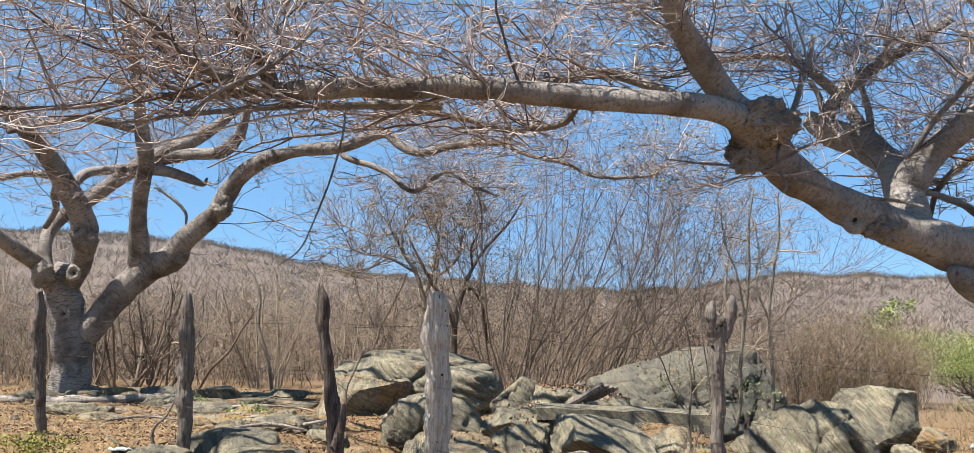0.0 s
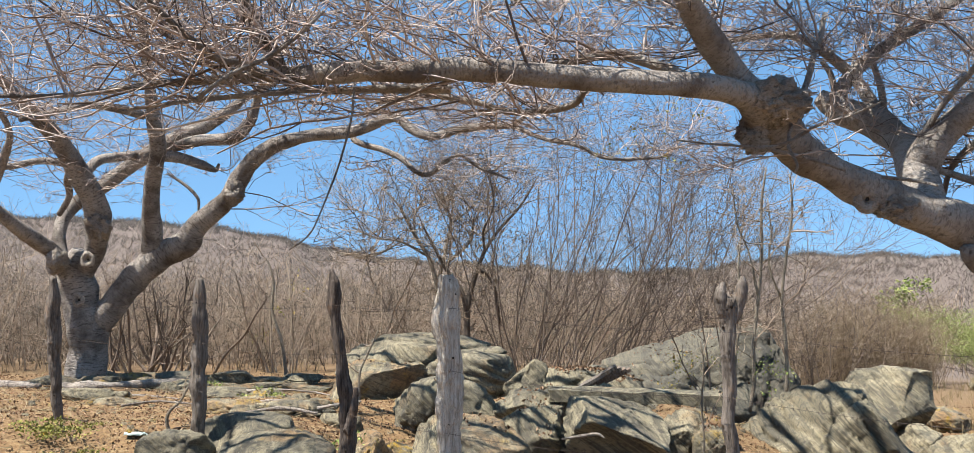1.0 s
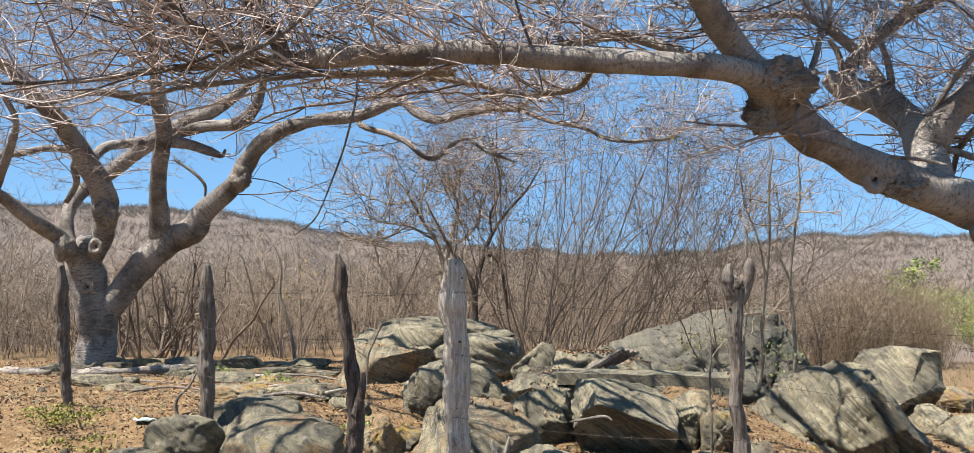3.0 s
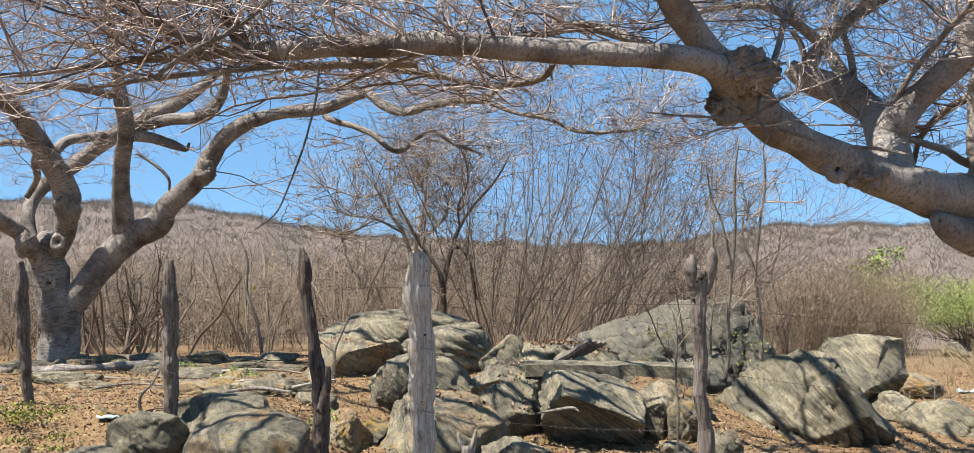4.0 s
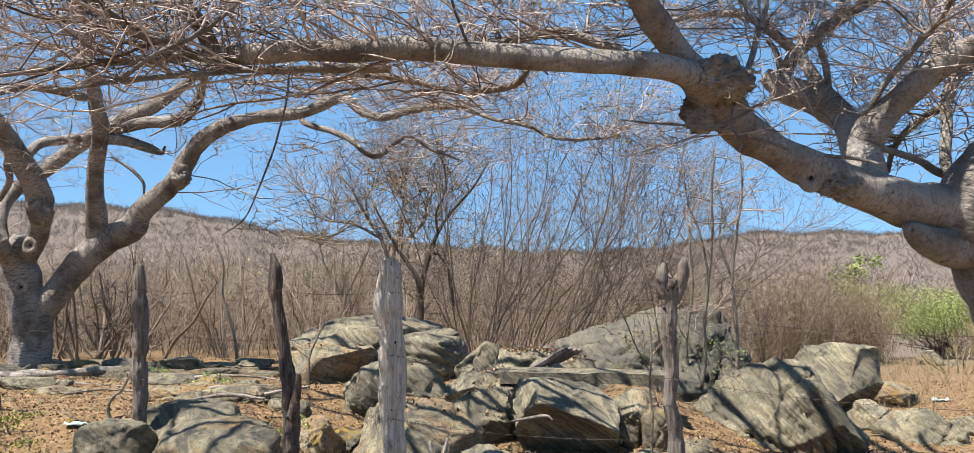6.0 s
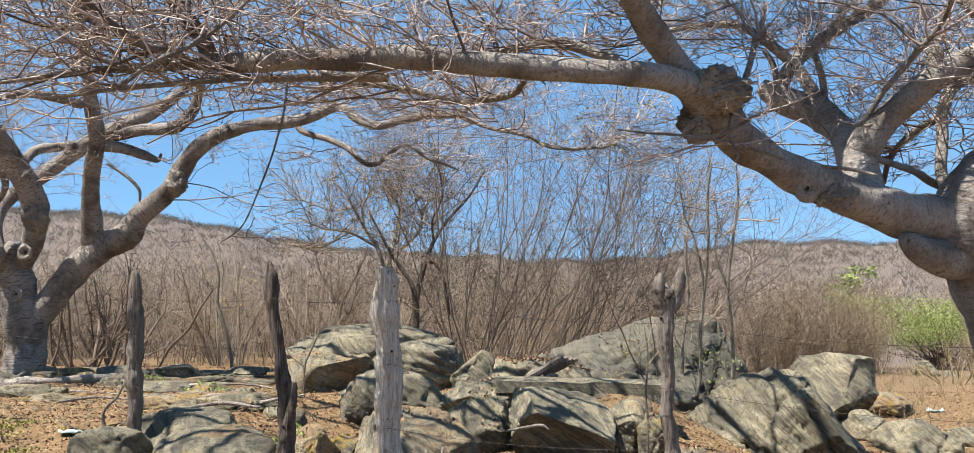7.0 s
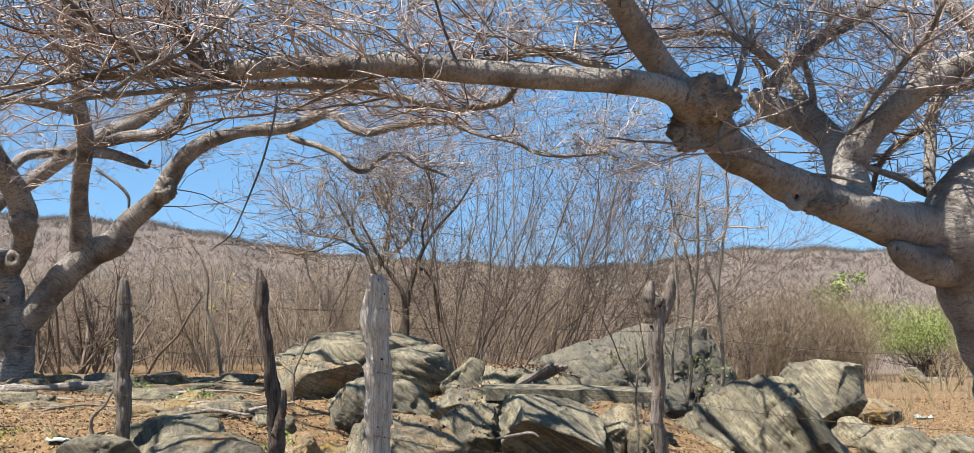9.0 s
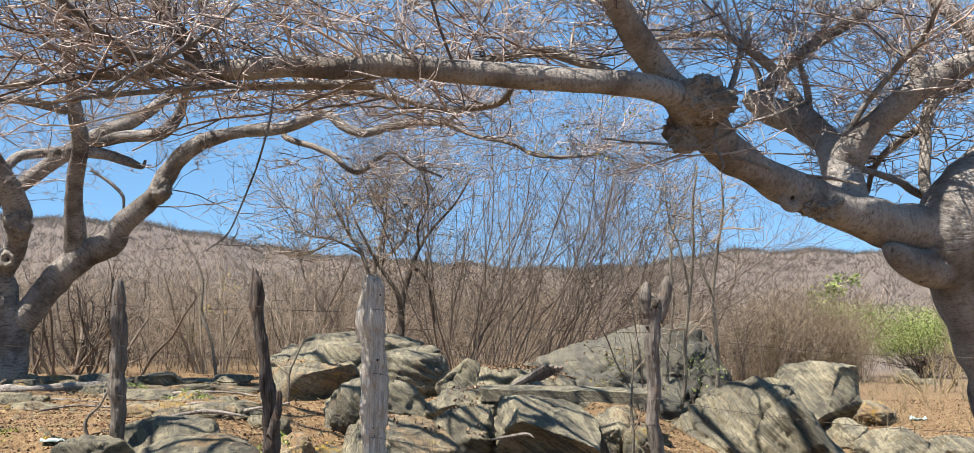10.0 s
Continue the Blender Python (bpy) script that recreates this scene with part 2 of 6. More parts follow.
def tube(line, sides, lumps=0.0, seed=0, cap=True):
    """Vertices, faces and UVs of a round limb along rows of x, y, z, radius."""
    verts, faces, uvs = [], [], []
    ref, run = Vector((0.3, -0.9, 0.31)), 0.0
    for i, row in enumerate(line):
        p, r = Vector(row[:3]), float(row[3])
        d = Vector(line[min(i + 1, len(line) - 1)][:3]) - Vector(line[max(i - 1, 0)][:3])
        d.normalize()
        u = (ref - d * ref.dot(d)).normalized()
        ref, v = u, d.cross(u)
        if i:
            run += (p - Vector(line[i - 1][:3])).length
        for k in range(sides):
            a = 2 * math.pi * k / sides
            e = u * math.cos(a) + v * math.sin(a)
            s = r
            if lumps:
                q = p * 1.0 + e * r
                s = r * (1 + lumps * noise.noise(q * 3.1 + Vector((seed, 0, 0))) + 0.5 * lumps * noise.noise(q * 9.0 + Vector((0, seed, 0))))
            verts.append(p + e * s)
            uvs.append((k / sides if k <= sides / 2 else 1 - k / sides, run))
    for i in range(len(line) - 1):
        for k in range(sides):
            a, b2 = i * sides + k, i * sides + (k + 1) % sides
            faces.append((a, b2, b2 + sides, a + sides))
    if cap:
        faces.append(tuple(range(sides - 1, -1, -1)))
        faces.append(tuple(range((len(line) - 1) * sides, len(line) * sides)))
    return verts, faces, uvs


BRANCHES = {}


def limb(tree, name, rows, sides=0, mat=None):
    n = len(BRANCHES.setdefault(tree.name, [])) + 1
    r0 = max(r[3] for r in rows)
    line = spline(rows, 6 if r0 > 0.05 else 4)
    line[:, 3] = np.maximum(line[:, 3], 0.003)
    # knots and swellings along the bark
    if r0 > 0.05:
        for i in range(len(line)):
            line[i, 3] *= 1 + 0.09 * noise.noise(Vector(line[i, :3]) * 2.4 + Vector((n, n, 0)))
            line[i, :3] += np.array(noise.noise_vector(Vector(line[i, :3]) * 2.0)) * line[i, 3] * 0.10
    else:
        for i in range(len(line)):
            line[i, :3] += np.array(noise.noise_vector(Vector(line[i, :3]) * 4.0)) * 0.012
    v, f, uv = tube(line, sides or (12 if r0 > 0.05 else 7), (0.17 if r0 > 0.15 else 0.11) if r0 > 0.05 else 0.0, n)
    BRANCHES[tree.name].append(line)
    return part(name, v, f, mat or BARK, tree, uvs=uv)


def burl(tree, name, c, r, seed, squash):
    bm = bmesh.new()
    bmesh.ops.create_icosphere(bm, subdivisions=4, radius=1)
    vs = []
    for v in bm.verts:
        q = v.co * 1.6 + Vector((seed * 7, 0, 0))
        s = 0.96 + 0.34 * noise.noise(q) + 0.30 * abs(noise.noise(q * 2.3)) - 0.30 * (1 - min(1, abs(noise.noise(q * 2.9)) * 2.2)) ** 3 + 0.11 * noise.noise(q * 7) + 0.05 * noise.noise(q * 16)
        vs.append(Vector(c) + Vector((v.co[i] * squash[i] for i in range(3))) * s * r)
    fs = [tuple(x.index for x in f.verts) for f in bm.faces]
    bm.free()
    return part(name, vs, fs, BARK_DEEP, tree, "knotted scarred swelling in the bark", uvs=[(v[0] * 3, v[2] * 3) for v in vs])


def fast_mesh(name, verts, faces, mat):
    """A flat-shaded mesh out of an array of points and arrays of faces, each array with its own number of corners."""
    me = bpy.data.meshes.new(name)
    loops = np.concatenate([f.ravel() for f in faces]).astype(np.int32)
    counts = np.concatenate([np.full(len(f), f.shape[1]) for f in faces])
    starts = np.concatenate([[0], np.cumsum(counts)[:-1]]).astype(np.int32)
    me.vertices.add(len(verts))
    me.vertices.foreach_set("co", np.asarray(verts, dtype=np.float32).ravel())
    me.loops.add(len(loops))
    me.loops.foreach_set("vertex_index", loops)
    me.polygons.add(len(starts))
    me.polygons.foreach_set("loop_start", starts)
    me.update(calc_edges=True)
    me.materials.append(mat)
    return me


class Sprays:
    """Collects many thin twigs for one mesh."""
    def __init__(self, seed):
        self.v, self.f, self.rng, self.low = [], [], random.Random(seed), -9.0
        self.sticks = {}

    def stick(self, pts, r0, r1, sides=3):
        self.sticks.setdefault((len(pts), sides), []).append((pts, r0, r1))

    def jitter(self, s):
        g = self.rng.uniform
        return Vector((g(-s, s), g(-s, s), g(-s, s)))

    def grow(self, p, d, length, r, levels, kids, wig=0.35, lift=0.0, sides=3, segs=5):
        """A crooked shoot with side shoots, levels deep."""
        pts, d = [p], d.normalized()
        for i in range(segs):
            d = (d + self.jitter(wig) + Vector((0, 0, lift))).normalized()
            d.z = max(d.z, self.low)
            pts.append(pts[-1] + d * (length / segs))
        self.stick(pts, r, max(r * 0.5, 0.0022), sides)
        if levels > 0:
            for k in range(kids):
                i = self.rng.randint(1, segs)
                e = (pts[i] - pts[i - 1]).normalized()
                side = self.jitter(1.0)
                side = (side - e * side.dot(e)).normalized()
                self.grow(pts[i], e * self.rng.uniform(0.3, 0.9) + side, length * self.rng.uniform(0.22, 0.55), max(r * 0.62, 0.0028), levels - 1,
                          max(2, int(kids * 0.75)), wig * 1.35, lift, 3, max(2, segs - 2))
        return pts

    def leaf(self, p, size):
        u, w = self.jitter(1).normalized(), self.jitter(1)
        w = (w - u * w.dot(u)).normalized()
        b = len(self.v)
        c = u.cross(w) * size * 0.18
        self.v += [p - u * size * 0.5, p + w * size * 0.3 + c, p + u * size * 0.5, p - w * size * 0.3 + c]
        self.f += [(b, b + 1, b + 2), (b, b + 2, b + 3)]

    def done(self, name, mat, parent, label="", kind="stuff"):
        o = Vector((0, 0, 0))
        if parent:
            o = Vector(parent.location) + (Vector(parent.parent.location) if parent.parent else Vector((0, 0, 0)))
        verts = [np.array(self.v, dtype=float).reshape(-1, 3)]
        faces, base = [], len(self.v)
        for size in sorted({len(f) for f in self.f}):
            faces.append(np.array([f for f in self.f if len(f) == size]))
        for (n, sides), rows in self.sticks.items():
            p = np.array([[tuple(q) for q in pts] for pts, a, c in rows])
            d = np.empty_like(p)
            d[:, 1:-1], d[:, 0], d[:, -1] = p[:, 2:] - p[:, :-2], p[:, 1] - p[:, 0], p[:, -1] - p[:, -2]
            u = np.cross(d, (0.21, 0.95, 0.2))
            u /= np.linalg.norm(u, axis=2, keepdims=True) + 1e-9
            w = np.cross(d, u)
            w /= np.linalg.norm(w, axis=2, keepdims=True) + 1e-9
            r0, r1 = (np.array([row[k] for row in rows])[:, None] for k in (1, 2))
            r = (r0 + (r1 - r0) * np.linspace(0, 1, n)[None])[:, :, None, None]
            a = 2 * np.pi * np.arange(sides)[None, None, :, None] / sides
            verts.append((p[:, :, None] + r * (np.cos(a) * u[:, :, None] + np.sin(a) * w[:, :, None])).reshape(-1, 3))
            i, k = np.meshgrid(np.arange(n - 1), np.arange(sides), indexing="ij")
            a0, b0 = i * sides + k, i * sides + (k + 1) % sides
            quad = np.stack([a0, b0, b0 + sides, a0 + sides], axis=-1).reshape(-1, 4)
            faces.append((quad[None] + (base + np.arange(len(rows)) * n * sides)[:, None, None]).reshape(-1, 4))
            base += len(rows) * n * sides
        ob = new(name, fast_mesh(name, np.concatenate(verts) - np.array(o), faces, mat))
        ob.parent = parent
        return tagged(ob, label, "", "", kind)


# height of the hills round the place, by the bearing from +y
RIDGE_AT = (-180, -60, -40, -25, -20, -17, -15, -13, -9.5, -6.3, 0, 8, 12, 14.6, 17, 20, 30, 60, 180)
RIDGE = (9.0, 13.0, 15.0, 16.2, 16.3, 15.9, 15.1, 14.0, 12.1, 11.0, 10.4, 10.5, 11.3, 12.6, 12.2, 12.0, 11.0, 9.0, 9.0)


def ground_z(x, y):
    left = 0.26 * step(4.0, 6.5, y) + 0.32 * step(8.4, 9.4, y)
    mid = 0.14 * step(5.0, 7.0, y) + 0.44 * step(9.8, 12.6, y)
    right = -0.06 * step(4, 9, y) + 0.22 * step(13.5, 19, y)
    z = lerp(left, mid, step(-2.5, -1.1, x))
    z = lerp(z, right, step(1.6, 3.7, x))
    r = math.hypot(x, y)
    z += 0.05 * noise.noise(Vector((x * 0.7, y * 0.7, 0.3))) * step(4, 7, r) + 0.02 * noise.noise(Vector((x * 2.9, y * 2.9, 4.0)))
    if 5 < r < 30:
        z += 0.05 * abs(noise.noise(Vector((x * 1.5, y * 2.2, 7.0)))) + 0.035 * noise.noise(Vector((x * 5.5, y * 6.5, 2.0)))
    # low hills all round, higher to the north-west
    az = math.degrees(math.atan2(x, y))
    ridge = float(np.interp(az, RIDGE_AT, RIDGE)) + 0.25 * math.sin(az * 1.7)
    z += ridge * step(45, 165, r) * (1 - 0.4 * step(200, 900, r)) - 0.5 * step(24, 50, r)
    if r > 60:
        z += 0.8 * noise.noise(Vector((x * 0.03, y * 0.03, 1)))
    return z


# The ground: one sheet from the road to the hills
def build_ground():
    rings = [0.0] + [0.8 * 1.0 + i * 0.55 for i in range(8)] + [5.2 + 0.11 * i for i in range(130)]
    while rings[-1] < 2600:
        rings.append(rings[-1] * 1.045 + 0.05)
    turns = [-180 + 4 * i for i in range(34)] + [-44 + 0.55 * i for i in range(160)] + [44 + 4 * i for i in range(34)]
    turns = [t for t in turns if t < 179.5]
    v, f, n = [], [], len(turns)
    for r in rings:
        for a in turns:
            x, y = r * math.sin(radians(a)), r * math.cos(radians(a))
            v.append((x, y, ground_z(x, y)))
    for i in range(len(rings) - 1):
        for k in range(n):
            a, b2 = i * n + k, i * n + (k + 1) % n
            f.append((a, b2, b2 + n, a + n))
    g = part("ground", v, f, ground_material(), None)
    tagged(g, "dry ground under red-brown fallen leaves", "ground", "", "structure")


build_ground()

# Boulders
TOPS = {}


def boulder(label, c, half, seed, cuts=4, tan=0.15, dark=0.0, lean=0.0, box=0.5, faces=(), sheet=None, joints=None, ribs=0.035):
    """A weathered granite boulder: a worn block cut by joint planes, with cracks and sheeting. faces: extra cut planes as (x, y, z, offset)."""
    rng = random.Random(seed * 31 + 5)
    bm = bmesh.new()
    bmesh.ops.create_icosphere(bm, subdivisions=6 if max(half[0], half[2]) > 0.9 else 5 if max(half) > 0.3 else 4, radius=1)
    planes = [(Vector(f[:3]).normalized(), f[3]) for f in faces]
    for i in range(cuts + 6):
        a, e = rng.uniform(0, 2 * math.pi), rng.uniform(-0.3, 1.0)
        planes.append((Vector((math.cos(a) * math.cos(e), math.sin(a) * math.cos(e), math.sin(e))), rng.uniform(0.64, 0.88)))
    cracks = []
    for i in range(2 + cuts // 2 if joints is None else joints):
        cracks.append((Vector((rng.uniform(-1, 1), rng.uniform(-1, 1), rng.uniform(-0.8, 0.8))).normalized(), rng.uniform(-0.5, 0.6), rng.uniform(0.022, 0.042), rng.uniform(0.05, 0.12)))
    sheet = Vector(sheet or (0.6 + rng.uniform(-0.15, 0.15), rng.uniform(-0.35, 0.0), 0.77)).normalized()
    turn = Matrix.Rotation(radians(lean), 3, "Y")
    off = Vector((seed * 3.7, seed * 1.9, 0))
    size = (half[0] * half[1] * half[2]) ** (1 / 3)
    vs = []
    for v in bm.verts:
        p = v.co.copy()
        m = max(abs(p.x), abs(p.y), abs(p.z))
        p = p * lerp(1.0, 0.84 / m, box)
        warp = noise.noise(p * 1.2 + off) * 0.09
        for q, d in planes:
            k = p.dot(q) - d - warp
            if k > 0:
                p -= q * k * 0.97
        nrm = v.co
        h = 0.055 * noise.noise(p * 1.1 + off) + 0.04 * noise.noise(p * 2.9 + off)
        s = p.dot(sheet) * 6.5 + 1.1 * noise.noise(p * 1.6 - off)          # sheeting joints, worn into low steps
        w = 0.5 + 0.5 * noise.noise(p * 2.2 + off)
        h += ribs * w * ((s % 1.0) - 0.5 - 0.9 * math.exp(-(((s + 0.5) % 1.0 - 0.5) / 0.20) ** 2))
        for q, d, wdt, deep in cracks:
            k = (p.dot(q) - d + 0.10 * noise.noise(p * 1.8 + off) + 0.03 * noise.noise(p * 7 + off)) / wdt
            h -= deep * math.exp(-k * k)
        g = 1 / max(0.45, size)
        h += g * (0.012 * noise.noise(p * 7 + off) + 0.012 * noise.noise(p * 17 + off) + 0.006 * noise.noise(p * 37 + off))
        p = p + nrm * h
        vs.append(turn @ Vector((p.x * half[0], p.y * half[1], p.z * half[2])))
    top = max(p.z for p in vs)
    wide = (max(p.x for p in vs) - min(p.x for p in vs)) / 2
    shift = (max(p.x for p in vs) + min(p.x for p in vs)) / 2
    vs = [Vector(((p.x - shift) * half[0] / wide, p.y, p.z * half[2] / top)) for p in vs]
    fs = [tuple(x.index for x in f.verts) for f in bm.faces]
    bm.free()
    me = bpy.data.meshes.new("boulder")
    me.from_pydata(vs, [], fs)
    me.polygons.foreach_set("use_smooth", [True] * len(fs))
    me.materials.append(rock_mat(tan, dark))
    ob = new("boulder", me)
    # sunk until its foot is in the ground
    foot = min(ground_z(c[0] + s * half[0] * 0.6, c[1] + u * half[1] * 0.6) for s in (-1, 1) for u in (-1, 1))
    if c[2] - half[2] > foot - 0.05:
        if half[2] < 0.2:
            c = (c[0], c[1], foot - 0.05 + half[2] * 0.8)
    if c[2] - half[2] > foot - 0.05 and half[2] >= 0.2:
        grow = (c[2] + half[2] - foot + 0.06) / 2
        for v in me.vertices:
            v.co.z *= grow / half[2]
        c = (c[0], c[1], foot - 0.06 + grow)
    ob.location = c
    TOPS[seed] = [v.co + Vector(c) for v in me.vertices if v.normal.z > 0.86 and v.co.z > 0]
    return tagged(ob, label, "boulder", "boulders of the outcrop")


# Fence
def fence_post(label, rows, dark, prong=None, second=None):
    foot = rows[-1]
    post = thing("fence_post", label, "fence post", "posts of the wire fence", at=(foot[0], foot[1], ground_z(foot[0], foot[1])))
    mat = wood_material("weathered_post", dark)
    rows = list(rows)
    rows[-1] = (foot[0], foot[1], min(foot[2], ground_z(foot[0], foot[1]) - 0.25), foot[3])
    for name, line, sides in (("shaft", rows, 28), ("prong", prong, 10), ("prong", second, 10)):
        if line is None:
            continue
        ln = spline(line, 26)
        ln[:, 3] = np.maximum(ln[:, 3], 0.006)
        for i in range(len(ln)):
            k = noise.noise_vector(Vector((dark * 7, foot[0], ln[i, 2] * 3.5)))
            ln[i, 0] += 0.030 * k.x + 0.006 * noise.noise(Vector((foot[0], ln[i, 2] * 12, 0)))
            ln[i, 3] *= 1 + (0.30 if name == "shaft" else 0.15) * noise.noise(Vector((foot[0] * 3, 0, ln[i, 2] * 6)))
        v, f, uv = tube(ln, sides, 0.0)
        out = []
        for i, p in enumerate(v):                     # split, fluted and worn wood
            row = ln[i // sides]
            c0 = Vector(row[:3])
            e = p - c0
            a = (i % sides) / sides * 6.283
            k = 1 + 0.16 * noise.noise(Vector((math.cos(a) * 3, math.sin(a) * 3, row[2] * 11))) + 0.16 * noise.noise(Vector((math.cos(a) * 1.7, math.sin(a) * 1.7, row[2] * 1.6 + dark * 9))) + 0.09 * noise.noise(Vector((math.cos(a) * 4.5, math.sin(a) * 4.5, row[2] * 2.2)))
            k += (0.10 if name == "shaft" else 0.18) * noise.noise(Vector((math.cos(a) * 5, math.sin(a) * 5, row[2] * 34))) - 0.22 * math.exp(-((a - 4.2 - 0.5 * noise.noise(Vector((row[2] * 2, dark, 0)))) / 0.16) ** 2)
            up = 0.05 * noise.noise(Vector((math.cos(a) * 2.5, math.sin(a) * 2.5, dark * 5))) if i < sides * 2 else 0
            out.append(c0 + e * k + Vector((0, 0, up)))
        made = part(name, out, f, mat, post)
        shaft = made if name == "shaft" else shaft
    if second:                                        # the rotted hollow in the head, a black disc for its inner shade
        x, y, z, w0 = rows[0]
        ring = lambda g, dy: [Vector((x + math.cos(k * 0.524) * 0.010 * g * (1 + 0.25 * math.sin(k * 2)), y - w0 * 1.05 + dy, z - 0.035 + math.sin(k * 0.524) * 0.018 * g)) for k in range(12)]
        part("hollow", ring(1.0, -0.006) + ring(1.5, 0.03), [tuple(range(12))] + [(k, k + 12, (k + 1) % 12 + 12, (k + 1) % 12) for k in range(12)], HOLE, shaft, "dark rotted hollow")
    r = random.Random(int(dark * 100) + 3)
    ln = spline(rows, 26)
    for i in range(3 if dark else 8):                    # borer holes and knots on the side to the road, their shade as black discs
        row = ln[int(r.uniform(0.06, 0.75) * len(ln))]
        u = r.uniform(-0.8, 0.8)
        p = Vector(row[:3]) + Vector((u * row[3], -math.sqrt(1 - u * u) * row[3] * 0.97, 0))
        w = r.uniform(0.003, 0.007)
        v = [p + Vector((math.cos(k * 0.785) * w, -0.004, math.sin(k * 0.785) * w * 1.3)) for k in range(8)] + [p + Vector((math.cos(k * 0.785) * w * 1.2, 0.012, math.sin(k * 0.785) * w * 1.5)) for k in range(8)]
        part("knot_hole", v, [tuple(range(8))] + [(k, k + 8, (k + 1) % 8 + 8, (k + 1) % 8) for k in range(8)], HOLE, shaft, "dark borer hole")
    return post


def barbed_wire(label, rows):
    ob = thing("barbed_wire", label, "barbed wire", "strands of the fence", at=rows[0][:3])
    line = []
    for a, b in zip(rows, rows[1:]):
        for k in range(14):
            t = k / 14
            line.append([lerp(a[i], b[i], t) for i in range(3)] + [0.0012])
            line[-1][2] -= 0.05 * 4 * t * (1 - t) * (abs(b[0] - a[0]) / 2)
    line.append(list(rows[-1][:3]) + [0.0012])
    v, f, uv = tube(line, 5, 0.0)
    part("strand", v, f, WIRE, ob)
    s = Sprays(5)
    for a, b in zip(line, line[1:]):
        p, q = Vector(a[:3]), Vector(b[:3])
        for t in (0.25, 0.75):
            c = p.lerp(q, t)
            for k in range(2):
                e = s.jitter(1)
                e.x *= 0.2
                e = e.normalized() * 0.016
                s.stick([c - e, c + e], 0.0012, 0.0008)
    s.done("barb", WIRE, ob)


fence_post('slim dark weathered fence post with a splintered top', [(-4.61, 9.52, 1.95, 0.042), (-4.61, 9.55, 1.66, 0.066), (-4.61, 9.58, 1.30, 0.060), (-4.59, 9.60, 1.00, 0.054), (-4.55, 9.64, 0.64, 0.054), (-4.54, 9.66, 0.34, 0.054)], 0.9)
fence_post('grey weathered fence post with a dark hollow top', [(-2.89, 8.60, 1.91, 0.042), (-2.88, 8.61, 1.69, 0.053), (-2.88, 8.64, 1.27, 0.064), (-2.88, 8.67, 0.90, 0.064), (-2.89, 8.69, 0.58, 0.058), (-2.89, 8.71, 0.26, 0.058)], 0.8)
fence_post('nearly black charred fence post leaning a little', [(-1.50, 7.39, 1.93, 0.018), (-1.48, 7.40, 1.80, 0.046), (-1.45, 7.42, 1.53, 0.041), (-1.42, 7.44, 1.25, 0.046), (-1.39, 7.46, 0.98, 0.059), (-1.37, 7.48, 0.66, 0.064), (-1.39, 7.50, 0.39, 0.064), (-1.39, 7.52, 0.11, 0.064)], 1.0, prong=[(-1.36, 7.38, 0.76, 0.036), (-1.32, 7.36, 0.94, 0.032), (-1.30, 7.35, 1.08, 0.018)])
fence_post('thick pale grey fence post of bare split wood', [(-0.59, 6.49, 1.86, 0.050), (-0.58, 6.50, 1.80, 0.068), (-0.57, 6.51, 1.66, 0.078), (-0.56, 6.53, 1.32, 0.086), (-0.55, 6.55, 1.04, 0.082), (-0.54, 6.57, 0.76, 0.080), (-0.54, 6.59, 0.52, 0.080), (-0.55, 6.62, 0.16, 0.080)], 0.0)
fence_post('forked grey-brown fence post with a split top', [(1.03, 5.40, 1.70, 0.038), (1.02, 5.41, 1.66, 0.052), (1.02, 5.41, 1.58, 0.043), (1.02, 5.42, 1.41, 0.037), (1.03, 5.44, 1.21, 0.037), (1.04, 5.45, 0.98, 0.040), (1.05, 5.48, 0.68, 0.040), (1.05, 5.50, 0.31, 0.040)], 0.8, prong=[(1.01, 5.41, 1.56, 0.036), (0.988, 5.39, 1.65, 0.033), (0.978, 5.38, 1.72, 0.031), (0.990, 5.38, 1.765, 0.019), (1.00, 5.38, 1.785, 0.008)], second=[(1.04, 5.41, 1.58, 0.036), (1.07, 5.41, 1.66, 0.036), (1.092, 5.40, 1.73, 0.031), (1.10, 5.39, 1.785, 0.022), (1.093, 5.39, 1.82, 0.008)])
barbed_wire("rusty strand of barbed wire strung along the posts", [(-9.67, 12.22, 1.74, 0.008), (-4.59, 9.76, 1.72, 0.006), (-2.84, 8.51, 1.71, 0.005), (-1.46, 7.33, 1.68, 0.005), (-0.52, 6.39, 1.65, 0.004), (1.00, 5.32, 1.52, 0.004), (2.54, 4.52, 1.42, 0.004)])
barbed_wire("rusty strand of barbed wire strung along the posts", [(-9.67, 12.25, 1.36, 0.008), (-4.59, 9.79, 1.38, 0.006), (-2.84, 8.54, 1.37, 0.005), (-1.42, 7.36, 1.32, 0.005), (-0.53, 6.42, 1.25, 0.004), (1.00, 5.34, 1.18, 0.004), (2.53, 4.54, 1.08, 0.004)])
barbed_wire("rusty strand of barbed wire strung along the posts", [(-9.67, 12.28, 0.95, 0.008), (-4.58, 9.82, 0.98, 0.006), (-2.84, 8.56, 0.96, 0.005), (-1.38, 7.39, 0.89, 0.005), (-0.53, 6.45, 0.85, 0.004), (1.02, 5.36, 0.86, 0.004), (2.53, 4.57, 0.75, 0.004)])
stump_at = (-0.30, 7.50, 0.46)


